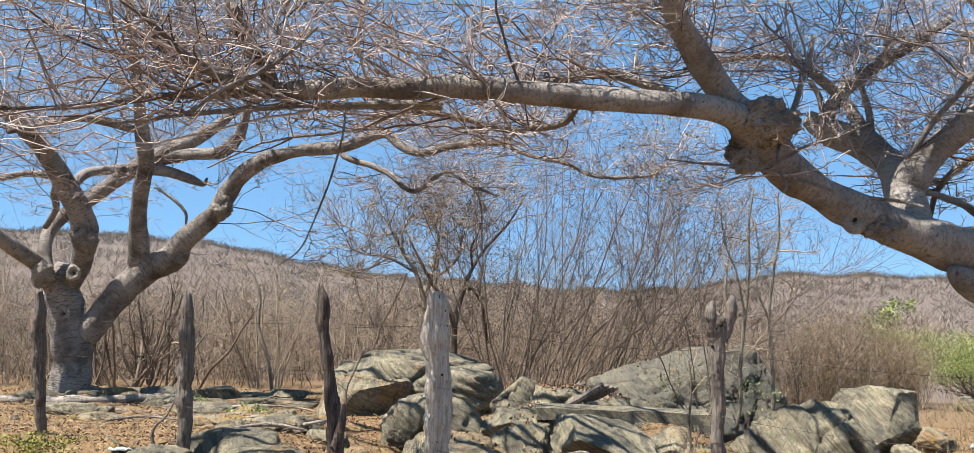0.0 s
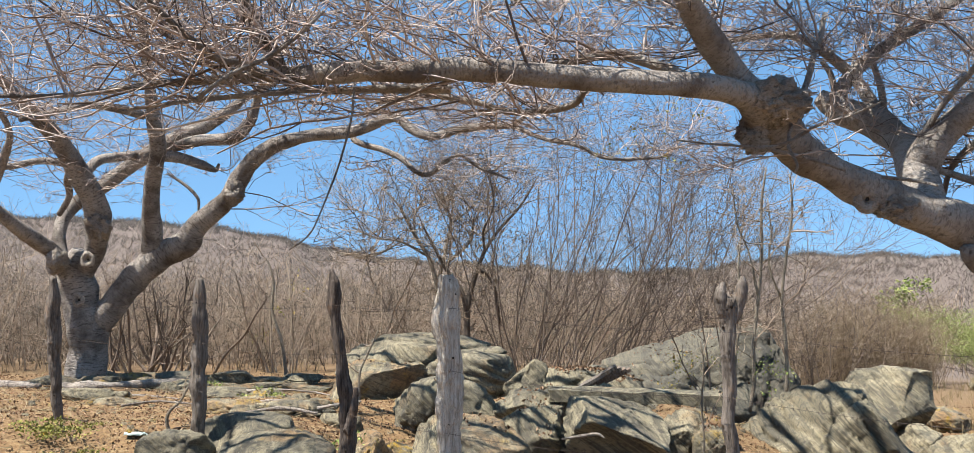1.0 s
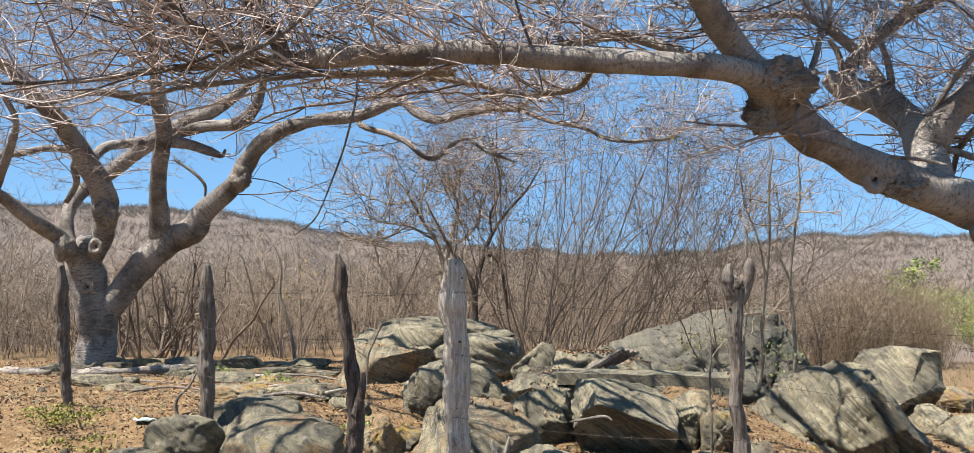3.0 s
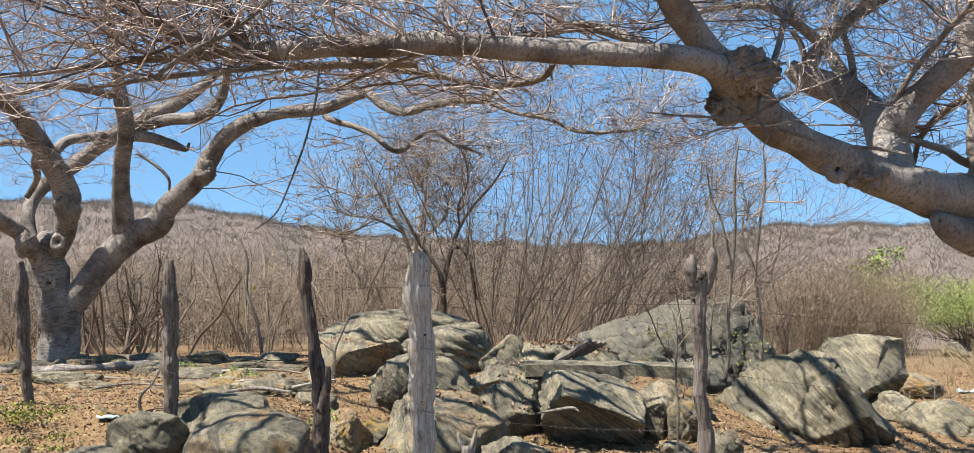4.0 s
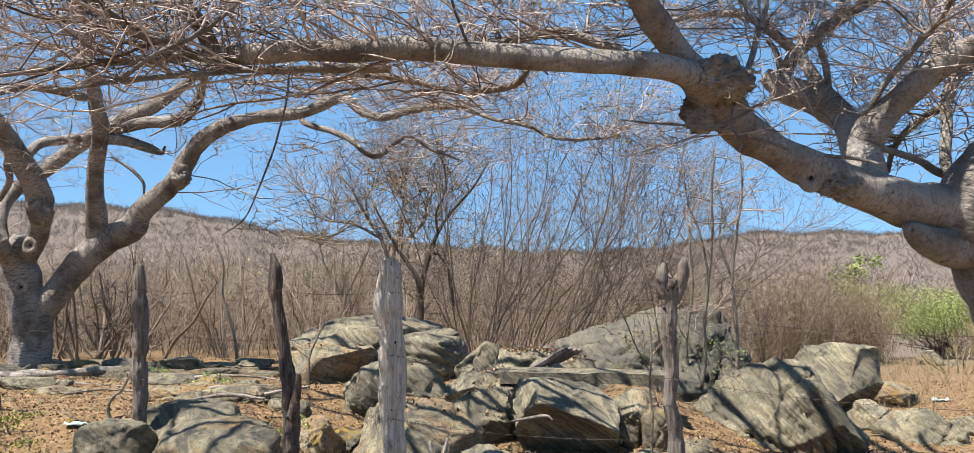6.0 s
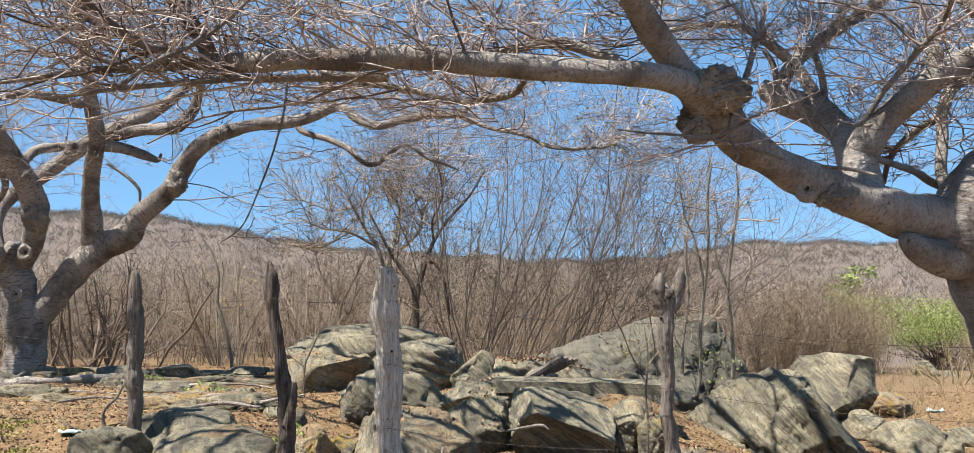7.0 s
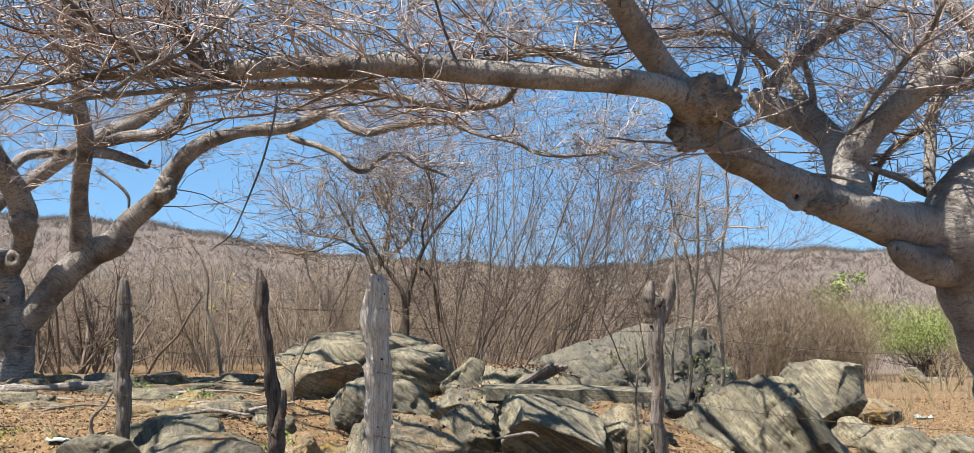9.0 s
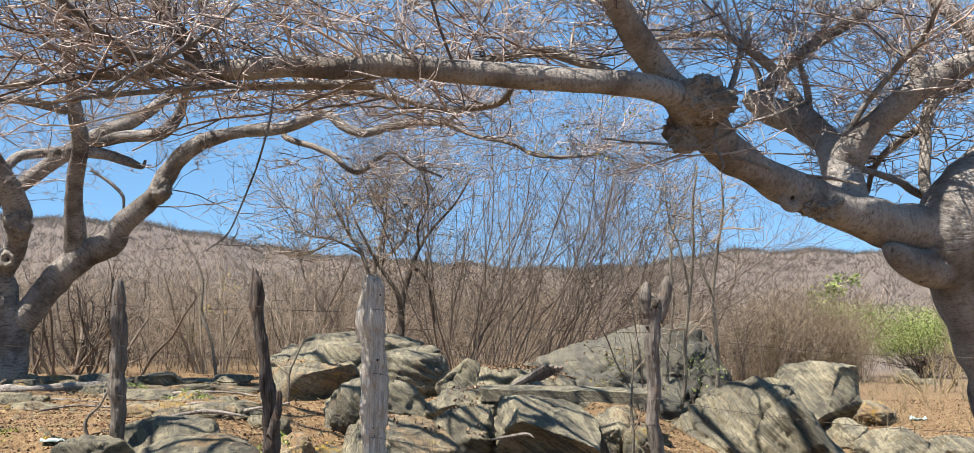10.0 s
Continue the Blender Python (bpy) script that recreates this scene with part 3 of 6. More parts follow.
def forked_stump():
    st = thing("stump", "small forked grey stump at the fence", "stump", at=(stump_at[0], stump_at[1], ground_z(stump_at[0], stump_at[1])))
    x, y, z = stump_at
    mat = wood_material("stump_wood", 0.5)
    for name, rows in (("stem", [(x, y, z - 0.35, 0.05), (x, y, z - 0.1, 0.045), (x + 0.005, y, z + 0.02, 0.04)]),
                       ("prong", [(x - 0.01, y, z - 0.03, 0.025), (x - 0.05, y, z + 0.05, 0.016), (x - 0.06, y, z + 0.12, 0.008)]),
                       ("prong", [(x + 0.01, y, z - 0.03, 0.025), (x + 0.05, y, z + 0.05, 0.018), (x + 0.07, y, z + 0.14, 0.008)])):
        v, f, uv = tube(spline(rows, 6), 10, 0.12)
        part(name, v, f, mat, st)


forked_stump()

boulder('broad domed grey boulder half sunk in the ground', (-1.45, 14.49, 0.80), (1.29, 1.50, 0.64), 1, cuts=-6, joints=4, box=0.3, faces=((0.45, -0.2, 0.9, 0.80), (-0.5, -0.3, 0.8, 0.86), (0.05, -0.2, 1, 0.76)))
boulder('weathered grey boulder with a broken tan face', (-1.94, 13.30, 0.62), (0.70, 0.80, 0.51), 2, cuts=-4, tan=0.5, box=0.35, faces=((0.55, -0.7, -0.25, 0.5), (0, -0.25, 0.95, 0.72), (-0.7, -0.3, 0.5, 0.74)))
boulder('rounded grey boulder with dark lichen stains', (-0.96, 11.50, 0.53), (0.62, 0.80, 0.44), 3, cuts=3, box=0.25, faces=((0.1, -0.6, -0.6, 0.5),))
boulder('broad grey boulder with a tan lower side', (-0.58, 9.71, 0.31), (0.62, 0.90, 0.40), 4, cuts=5, tan=0.5, box=0.3, faces=((0.5, -0.25, 0.8, 0.48), (-0.7, -0.4, 0.5, 0.62)))
boulder('pale flat-topped granite block in the outcrop', (0.04, 11.50, 0.60), (0.45, 0.80, 0.23), 5, cuts=4, box=0.6)
boulder('dark angular boulder wedged between others', (0.08, 10.61, 0.38), (0.38, 0.60, 0.34), 6, cuts=5, box=0.6)
boulder('large angular grey boulder with a sloping face', (0.85, 10.00, 0.46), (0.53, 0.75, 0.40), 7, cuts=-3, lean=6, box=0.6, ribs=0.055, faces=((0.38, -0.42, 0.8, 0.52), (-0.1, -0.8, -0.55, 0.45), (-0.85, -0.3, 0.2, 0.76)))
boulder('small grey boulder beside a larger one', (1.54, 10.51, 0.45), (0.27, 0.50, 0.25), 8, cuts=5)
boulder('small tan boulder on leaf litter', (1.80, 10.31, 0.37), (0.21, 0.40, 0.21), 9, cuts=4, tan=0.4)
boulder('pale pointed slab of granite standing on edge', (-0.04, 12.48, 0.93), (0.28, 0.30, 0.21), 10, cuts=6, box=0.4, faces=((-0.6, 0, 0.75, 0.45), (0, -0.9, 0.3, 0.4)))
boulder('flat pale granite outcrop level with the ground', (0.76, 13.29, 0.75), (0.90, 1.20, 0.25), 11, cuts=3, box=0.7)
boulder('flat grey stone lying on the outcrop', (-0.66, 12.27, 1.02), (0.32, 0.50, 0.10), 12, cuts=4)
boulder('broad pale granite outcrop with a sloping back', (1.96, 15.70, 0.72), (1.50, 1.60, 0.83), 13, cuts=-6, dark=0.6, box=0.55, joints=11, ribs=0.05, faces=((-0.50, -0.3, 0.8, 0.08), (0.1, -0.75, 0.6, 0.42)))
boulder('dark grey boulder streaked with black lichen', (3.57, 15.69, 0.80), (0.72, 1.20, 0.82), 14, cuts=-2, dark=0.7, box=0.3, joints=9, sheet=(1.0, -0.2, 0.25), ribs=0.09, faces=((0.8, -0.2, 0.5, 0.55), (-0.2, -0.85, 0.4, 0.55)))
boulder('large round-backed grey boulder banded with shadow', (3.32, 11.73, 0.12), (0.93, 1.20, 0.83), 15, cuts=-4, sheet=(1.0, 0.15, 0.35), joints=2, ribs=0.11, box=0.18, faces=((-0.62, -0.30, 0.72, 0.46), (-0.40, -0.88, 0.15, 0.58), (0.1, -0.8, -0.55, 0.6)))
boulder('tall blocky grey boulder with a flat top', (5.04, 14.32, 0.40), (0.54, 0.90, 0.64), 16, cuts=-3, box=0.75, faces=((-0.7, -0.3, 0.65, 0.6), (0.3, -0.5, -0.8, 0.4)))
boulder('small dark boulder on leaf litter', (5.14, 13.54, 0.11), (0.26, 0.50, 0.21), 17, cuts=5)
boulder('grey boulder lying low in dry leaves', (5.38, 12.35, -0.07), (0.50, 0.70, 0.38), 18, cuts=5)
boulder('flat grey boulder lying low in dry leaves', (6.45, 12.95, -0.10), (0.59, 0.70, 0.26), 19, cuts=5)
boulder('low rounded boulder patched with ochre lichen', (-2.13, 8.41, 0.20), (0.56, 0.75, 0.47), 20, cuts=-3, tan=0.6, box=0.2)
boulder('low grey boulder in the bank by the fence', (-2.50, 9.00, 0.46), (0.50, 0.55, 0.30), 21, cuts=-3, box=0.2)
boulder('low grey boulder in the bank by the fence', (-2.94, 8.41, 0.33), (0.33, 0.50, 0.33), 22, cuts=4)
boulder('low grey boulder in the bank by the fence', (-3.33, 8.01, 0.21), (0.37, 0.50, 0.21), 23, cuts=4)
boulder('small tan stone among dry leaves', (-1.35, 9.90, 0.46), (0.22, 0.35, 0.15), 24, cuts=4, tan=0.8)
boulder('low tan boulder among dry leaves', (-1.55, 9.51, 0.28), (0.29, 0.50, 0.27), 25, cuts=4, tan=0.7)
boulder('small grey boulder at the foot of the outcrop', (0.09, 9.02, 0.26), (0.32, 0.40, 0.15), 26, cuts=4)
boulder('small pale stone at the foot of the outcrop', (0.44, 8.91, 0.29), (0.11, 0.20, 0.08), 27, cuts=3, tan=0.5)
boulder('small pale stone at the foot of the outcrop', (0.69, 9.01, 0.31), (0.10, 0.20, 0.09), 28, cuts=3, tan=0.5)
boulder('small tan stone on leaf litter', (2.01, 9.51, 0.36), (0.21, 0.30, 0.16), 29, cuts=4, tan=0.4)
boulder('small tan stone on leaf litter', (1.59, 9.52, 0.23), (0.16, 0.25, 0.09), 30, cuts=4, tan=0.4)
boulder('pale grey stone by the foot of the tree', (-4.40, 15.09, 0.77), (0.37, 0.40, 0.18), 31, cuts=5, tan=0.4)
boulder('dark flat stone by the foot of the tree', (-5.23, 15.30, 0.69), (0.41, 0.40, 0.16), 32, cuts=5, dark=0.6)
boulder('flat grey stone by the foot of the tree', (-7.18, 15.11, 0.58), (0.46, 0.40, 0.16), 33, cuts=5)
boulder('dark stone by the foot of the tree', (-4.41, 15.70, 0.74), (0.22, 0.30, 0.13), 34, cuts=5, dark=0.6)
boulder('grey stone wedged under the long slab', (0.49, 11.30, 0.60), (0.13, 0.25, 0.15), 35, cuts=5)
boulder('grey stone wedged under the long slab', (1.35, 11.10, 0.60), (0.17, 0.30, 0.14), 36, cuts=5)
boulder('tan stone beside the long slab', (1.82, 11.70, 0.60), (0.21, 0.30, 0.15), 37, cuts=4, tan=0.5)
boulder('grey stone among dry leaves', (3.01, 13.72, 0.36), (0.29, 0.40, 0.17), 38, cuts=4, tan=0.4)
boulder('small pale stone in the dry clearing', (10.71, 24.16, 0.24), (0.30, 0.40, 0.26), 39, cuts=4)
boulder('small pale stone in the dry clearing', (11.29, 24.17, -0.03), (0.28, 0.40, 0.30), 40, cuts=4)
boulder('pale tan mound of stone in dry leaves', (6.50, 16.14, 0.14), (0.44, 0.70, 0.22), 41, cuts=2, tan=0.9)
boulder('flat weathered ledge of stone in dry leaves', (-3.63, 16.10, 0.76), (0.37, 0.34, 0.12), 50, cuts=4, tan=0.4, box=0.6)
boulder('low tan stone half buried in dry leaves', (-5.17, 13.51, 0.52), (0.59, 0.53, 0.11), 51, cuts=4, tan=0.7, box=0.6)
boulder('flat weathered ledge of stone in dry leaves', (-4.10, 13.10, 0.59), (0.48, 0.43, 0.12), 52, cuts=4, tan=0.4, box=0.6)
boulder('low tan stone half buried in dry leaves', (-3.43, 14.51, 0.59), (0.62, 0.56, 0.09), 53, cuts=4, tan=0.7, box=0.6)
boulder('flat weathered ledge of stone in dry leaves', (-2.51, 11.70, 0.59), (0.31, 0.28, 0.10), 54, cuts=4, tan=0.4, box=0.6)
boulder('low tan stone half buried in dry leaves', (-7.08, 16.61, 0.64), (0.31, 0.27, 0.12), 55, cuts=4, tan=0.7, box=0.6)
boulder('flat weathered ledge of stone in dry leaves', (-2.01, 10.70, 0.48), (0.26, 0.24, 0.13), 56, cuts=4, tan=0.4, box=0.6)
boulder('low tan stone half buried in dry leaves', (-6.31, 16.70, 0.71), (0.20, 0.18, 0.10), 57, cuts=4, tan=0.7, box=0.6)
boulder('flat weathered ledge of stone in dry leaves', (-2.68, 10.90, 0.54), (0.23, 0.21, 0.08), 58, cuts=4, tan=0.4, box=0.6)


def ledges():
    """Flat weathered stones that break through the leaves of the bank."""
    r = random.Random(77)
    for k in range(26):
        y = r.uniform(10.6, 16.2)
        x = r.uniform(-0.47, -0.19) * y
        w = r.uniform(0.13, 0.46)
        flat = r.uniform(0.07, 0.14)
        boulder(r.choice(("flat weathered ledge of stone in dry leaves", "low tan stone half buried in dry leaves", "broken brown slab of stone in dry leaves")),
                (x, y, 0.6), (w, w * r.uniform(0.6, 0.9), flat), 100 + k, cuts=4, tan=r.choice((0.4, 0.7, 0.9)), box=0.6)


ledges()

# The long slab laid over stones, like a bench
def long_slab():
    bm = bmesh.new()
    bmesh.ops.create_cube(bm, size=1)
    bmesh.ops.subdivide_edges(bm, edges=bm.edges[:], cuts=9, use_grid_fill=True)
    vs = []
    for v in bm.verts:
        p = Vector((v.co.x * 1.86, v.co.y * 0.52, v.co.z * 0.125))
        p.z += 0.02 * noise.noise(p * 2.0) + 0.012 * noise.noise(p * 7.0)
        p.y += 0.05 * noise.noise(p * 1.7 + Vector((3, 0, 0)))
        p.x += 0.05 * noise.noise(Vector((p.y * 6, p.z * 9, 2)))
        vs.append(p)
    fs = [tuple(x.index for x in f.verts) for f in bm.faces]
    bm.free()
    me = bpy.data.meshes.new("stone_slab")
    me.from_pydata(vs, [], fs)
    me.materials.append(rock_mat(0.2, 0.0))
    ob = new("stone_slab", me)
    ob.matrix_world = pose(1.16, 11.2, 0.79, 2, 0.6, -4)
    tagged(ob, "long flat grey stone slab laid across boulders", "stone slab")


long_slab()


def plank_pile():
    rng = random.Random(4)
    for i in range(4):
        bm = bmesh.new()
        bmesh.ops.create_cube(bm, size=1)
        bmesh.ops.subdivide_edges(bm, edges=bm.edges[:], cuts=3, use_grid_fill=True)
        for v in bm.verts:
            v.co = Vector((v.co.x * (0.52 - 0.06 * i), v.co.y * 0.12, v.co.z * 0.04))
            v.co += noise.noise_vector(v.co * 5 + Vector((i, 0, 0))) * 0.014
        me = bpy.data.meshes.new("plank")
        bm.to_mesh(me)
        bm.free()
        me.materials.append(PLANK)
        ob = new("plank", me)
        ob.matrix_world = pose(0.80 + 0.085 * i, 11.95 + 0.05 * i, 0.945 + 0.008 * i, 10, -31 + 2 * i, rng.uniform(-8, 8))
        tagged(ob, "short dark brown broken plank leaning on stones", "plank", "planks on the outcrop")


plank_pile()


def fallen_log():
    logs = (("long grey fallen log lying by the tree", [(-6.75, 14.2, 0.60, 0.075), (-6.2, 14.25, 0.62, 0.07), (-5.5, 14.35, 0.66, 0.06), (-4.9, 14.5, 0.68, 0.05), (-4.5, 14.6, 0.66, 0.03)]),
            ("grey fallen branch in the dry leaves", [(-8.3, 14.6, 0.60, 0.07), (-7.6, 14.3, 0.63, 0.07), (-6.9, 14.1, 0.62, 0.05)]),
            ("thin fallen branch in the dry leaves", [(-3.0, 10.4, 0.60, 0.02), (-2.6, 10.5, 0.66, 0.022), (-2.2, 10.45, 0.62, 0.016)]),
            ("thin crooked branch fallen on dry leaves", [(-5.6, 12.6, 0.60, 0.02), (-5.2, 12.4, 0.64, 0.02), (-4.7, 12.5, 0.62, 0.014), (-4.3, 12.3, 0.61, 0.008)]),
            ("thin crooked branch fallen on dry leaves", [(-3.9, 13.3, 0.62, 0.022), (-3.4, 13.1, 0.68, 0.02), (-2.9, 13.2, 0.66, 0.014), (-2.5, 13.0, 0.62, 0.008)]),
            ("thin crooked branch fallen on dry leaves", [(-4.6, 11.3, 0.60, 0.014), (-4.3, 11.6, 0.63, 0.014), (-3.8, 11.5, 0.61, 0.008)]),
            ("thin crooked branch fallen on dry leaves", [(-3.2, 12.0, 0.61, 0.018), (-2.9, 11.6, 0.66, 0.016), (-2.5, 11.6, 0.63, 0.010), (-2.2, 11.3, 0.60, 0.006)]),
            ("thin crooked branch fallen on dry leaves", [(-2.4, 10.9, 0.60, 0.02), (-2.1, 10.7, 0.68, 0.018), (-1.8, 10.8, 0.72, 0.010)]),
            ("pale stick lying against a boulder", [(0.26, 8.72, 0.58, 0.008), (0.42, 8.7, 0.61, 0.014), (0.56, 8.68, 0.63, 0.016), (0.62, 8.67, 0.60, 0.008)]))
    for label, rows in logs:
        ob = thing("log", label, "log", "fallen wood", at=rows[0][:3])
        v, f, uv = tube(spline(rows, 10), 12, 0.5, len(label))
        part("stem", v, f, BARK_DEEP, ob, uvs=uv)


fallen_log()


def rag(label, c, w, seed):
    n = 9
    v = [(c[0] + w * (i / n - 0.5) + 0.02 * noise.noise(Vector((i, j, seed))), c[1] + w * 0.5 * (j / n - 0.5), c[2] + 0.35 * w * abs(noise.noise(Vector((i * 0.28, j * 0.28, seed))))) for i in range(n + 1) for j in range(n + 1)]
    f = [(i * (n + 1) + j, (i + 1) * (n + 1) + j, (i + 1) * (n + 1) + j + 1, i * (n + 1) + j + 1) for i in range(n) for j in range(n)]
    ob = part("litter", v, f, PAPER, None)
    tagged(ob, label, "litter", "litter")
    mod = ob.modifiers.new("thickness", "SOLIDIFY")
    mod.thickness = 0.002


rag("crumpled pale plastic bag lying on dry leaves", (-3.58, 9.1, ground_z(-3.58, 9.1) + 0.015), 0.19, 2)
rag("crumpled white plastic bag lying on dry ground", (7.26, 16.1, ground_z(7.26, 16.1) + 0.01), 0.26, 8)

# Old trees
# The tree beyond the fence: short trunk that forks low into five limbs.
old_tree = thing("tree", "grey-barked leafless tree forking low into heavy limbs", "tree", "old trees by the fence", at=(-7.01, 15.75, 0.56))
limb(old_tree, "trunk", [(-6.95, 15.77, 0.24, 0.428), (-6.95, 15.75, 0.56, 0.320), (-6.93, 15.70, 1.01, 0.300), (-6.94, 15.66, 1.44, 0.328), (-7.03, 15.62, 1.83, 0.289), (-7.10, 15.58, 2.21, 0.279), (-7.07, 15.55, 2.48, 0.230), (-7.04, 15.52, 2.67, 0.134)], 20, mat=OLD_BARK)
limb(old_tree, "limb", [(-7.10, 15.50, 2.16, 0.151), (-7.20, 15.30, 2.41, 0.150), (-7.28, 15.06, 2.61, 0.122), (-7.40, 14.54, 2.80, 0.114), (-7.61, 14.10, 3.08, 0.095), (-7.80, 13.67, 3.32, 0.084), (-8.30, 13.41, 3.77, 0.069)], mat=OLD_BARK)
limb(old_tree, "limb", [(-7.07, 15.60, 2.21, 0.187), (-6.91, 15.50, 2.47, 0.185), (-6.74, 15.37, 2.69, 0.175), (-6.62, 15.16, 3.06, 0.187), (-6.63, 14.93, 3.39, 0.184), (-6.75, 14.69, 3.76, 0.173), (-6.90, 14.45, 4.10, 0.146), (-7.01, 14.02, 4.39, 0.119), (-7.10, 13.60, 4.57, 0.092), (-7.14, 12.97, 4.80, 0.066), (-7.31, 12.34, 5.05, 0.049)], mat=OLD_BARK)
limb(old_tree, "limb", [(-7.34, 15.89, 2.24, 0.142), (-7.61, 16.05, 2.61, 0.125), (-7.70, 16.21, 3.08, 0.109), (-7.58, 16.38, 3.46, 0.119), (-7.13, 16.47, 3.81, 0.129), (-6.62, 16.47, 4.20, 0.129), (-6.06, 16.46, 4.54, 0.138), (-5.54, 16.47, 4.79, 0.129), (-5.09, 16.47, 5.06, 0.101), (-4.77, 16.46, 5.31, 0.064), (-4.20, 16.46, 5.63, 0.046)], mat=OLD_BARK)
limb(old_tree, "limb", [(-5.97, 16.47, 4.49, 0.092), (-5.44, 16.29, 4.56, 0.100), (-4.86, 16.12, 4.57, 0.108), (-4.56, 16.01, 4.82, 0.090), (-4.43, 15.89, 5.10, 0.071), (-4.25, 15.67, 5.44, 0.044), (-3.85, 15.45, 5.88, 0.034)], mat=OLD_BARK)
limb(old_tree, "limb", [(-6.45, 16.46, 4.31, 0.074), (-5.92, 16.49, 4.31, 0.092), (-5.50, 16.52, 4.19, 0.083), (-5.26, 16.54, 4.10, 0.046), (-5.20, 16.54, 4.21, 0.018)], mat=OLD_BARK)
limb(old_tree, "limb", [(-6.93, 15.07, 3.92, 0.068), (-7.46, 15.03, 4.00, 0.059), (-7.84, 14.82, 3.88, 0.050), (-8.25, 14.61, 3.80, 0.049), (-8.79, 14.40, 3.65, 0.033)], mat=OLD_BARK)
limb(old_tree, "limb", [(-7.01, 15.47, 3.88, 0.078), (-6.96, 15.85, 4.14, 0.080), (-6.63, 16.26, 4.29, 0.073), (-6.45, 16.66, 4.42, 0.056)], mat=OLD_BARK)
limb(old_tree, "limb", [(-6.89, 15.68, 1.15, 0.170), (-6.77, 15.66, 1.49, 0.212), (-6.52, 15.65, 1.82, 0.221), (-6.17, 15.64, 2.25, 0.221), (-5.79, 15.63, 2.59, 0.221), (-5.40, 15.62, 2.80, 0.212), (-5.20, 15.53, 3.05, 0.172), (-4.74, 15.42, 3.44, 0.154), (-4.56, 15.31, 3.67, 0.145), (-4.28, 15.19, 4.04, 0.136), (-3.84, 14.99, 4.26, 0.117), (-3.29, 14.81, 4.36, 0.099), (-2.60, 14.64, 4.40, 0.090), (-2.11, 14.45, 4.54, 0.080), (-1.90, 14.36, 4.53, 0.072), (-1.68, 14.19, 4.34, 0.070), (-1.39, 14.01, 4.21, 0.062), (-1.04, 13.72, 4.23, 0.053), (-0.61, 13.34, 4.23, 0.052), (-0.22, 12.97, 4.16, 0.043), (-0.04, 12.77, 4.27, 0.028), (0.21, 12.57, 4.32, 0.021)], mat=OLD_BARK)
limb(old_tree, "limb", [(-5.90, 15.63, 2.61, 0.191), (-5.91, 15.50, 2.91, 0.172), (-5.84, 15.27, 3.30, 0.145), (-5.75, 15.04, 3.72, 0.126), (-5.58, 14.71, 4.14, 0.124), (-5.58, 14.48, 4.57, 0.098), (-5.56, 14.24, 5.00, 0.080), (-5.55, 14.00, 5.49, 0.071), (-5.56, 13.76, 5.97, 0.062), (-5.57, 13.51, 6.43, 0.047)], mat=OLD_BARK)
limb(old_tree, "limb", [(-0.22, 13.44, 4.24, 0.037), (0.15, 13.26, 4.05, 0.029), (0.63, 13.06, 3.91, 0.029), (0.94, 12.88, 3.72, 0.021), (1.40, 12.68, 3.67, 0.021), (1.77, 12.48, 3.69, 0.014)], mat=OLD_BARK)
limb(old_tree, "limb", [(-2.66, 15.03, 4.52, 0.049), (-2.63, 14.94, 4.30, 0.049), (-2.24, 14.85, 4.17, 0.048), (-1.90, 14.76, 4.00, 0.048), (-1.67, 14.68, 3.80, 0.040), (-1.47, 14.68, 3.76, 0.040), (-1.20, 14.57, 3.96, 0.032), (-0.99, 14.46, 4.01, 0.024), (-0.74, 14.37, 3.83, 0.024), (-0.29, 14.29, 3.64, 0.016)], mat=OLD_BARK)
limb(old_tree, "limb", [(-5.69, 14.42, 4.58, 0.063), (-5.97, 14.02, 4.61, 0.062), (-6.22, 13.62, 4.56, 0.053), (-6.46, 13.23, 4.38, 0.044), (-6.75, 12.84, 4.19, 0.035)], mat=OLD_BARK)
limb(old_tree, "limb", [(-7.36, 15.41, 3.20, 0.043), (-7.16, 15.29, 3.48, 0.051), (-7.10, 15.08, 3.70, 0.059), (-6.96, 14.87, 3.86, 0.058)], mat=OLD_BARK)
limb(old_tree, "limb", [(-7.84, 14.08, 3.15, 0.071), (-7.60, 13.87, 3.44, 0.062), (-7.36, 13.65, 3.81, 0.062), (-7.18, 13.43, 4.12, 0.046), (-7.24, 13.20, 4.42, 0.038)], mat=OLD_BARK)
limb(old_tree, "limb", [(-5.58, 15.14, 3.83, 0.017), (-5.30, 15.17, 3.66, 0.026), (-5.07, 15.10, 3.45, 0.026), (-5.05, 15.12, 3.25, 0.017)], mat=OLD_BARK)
# unseen upper limbs, added so that the crown shades its own trunk
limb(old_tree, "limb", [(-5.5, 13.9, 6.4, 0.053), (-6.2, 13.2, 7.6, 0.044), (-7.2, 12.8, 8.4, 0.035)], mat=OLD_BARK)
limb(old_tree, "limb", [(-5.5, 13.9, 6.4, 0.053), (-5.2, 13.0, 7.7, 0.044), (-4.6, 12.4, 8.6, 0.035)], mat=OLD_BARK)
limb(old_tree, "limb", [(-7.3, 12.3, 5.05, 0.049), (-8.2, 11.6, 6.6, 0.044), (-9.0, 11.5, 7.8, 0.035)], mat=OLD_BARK)
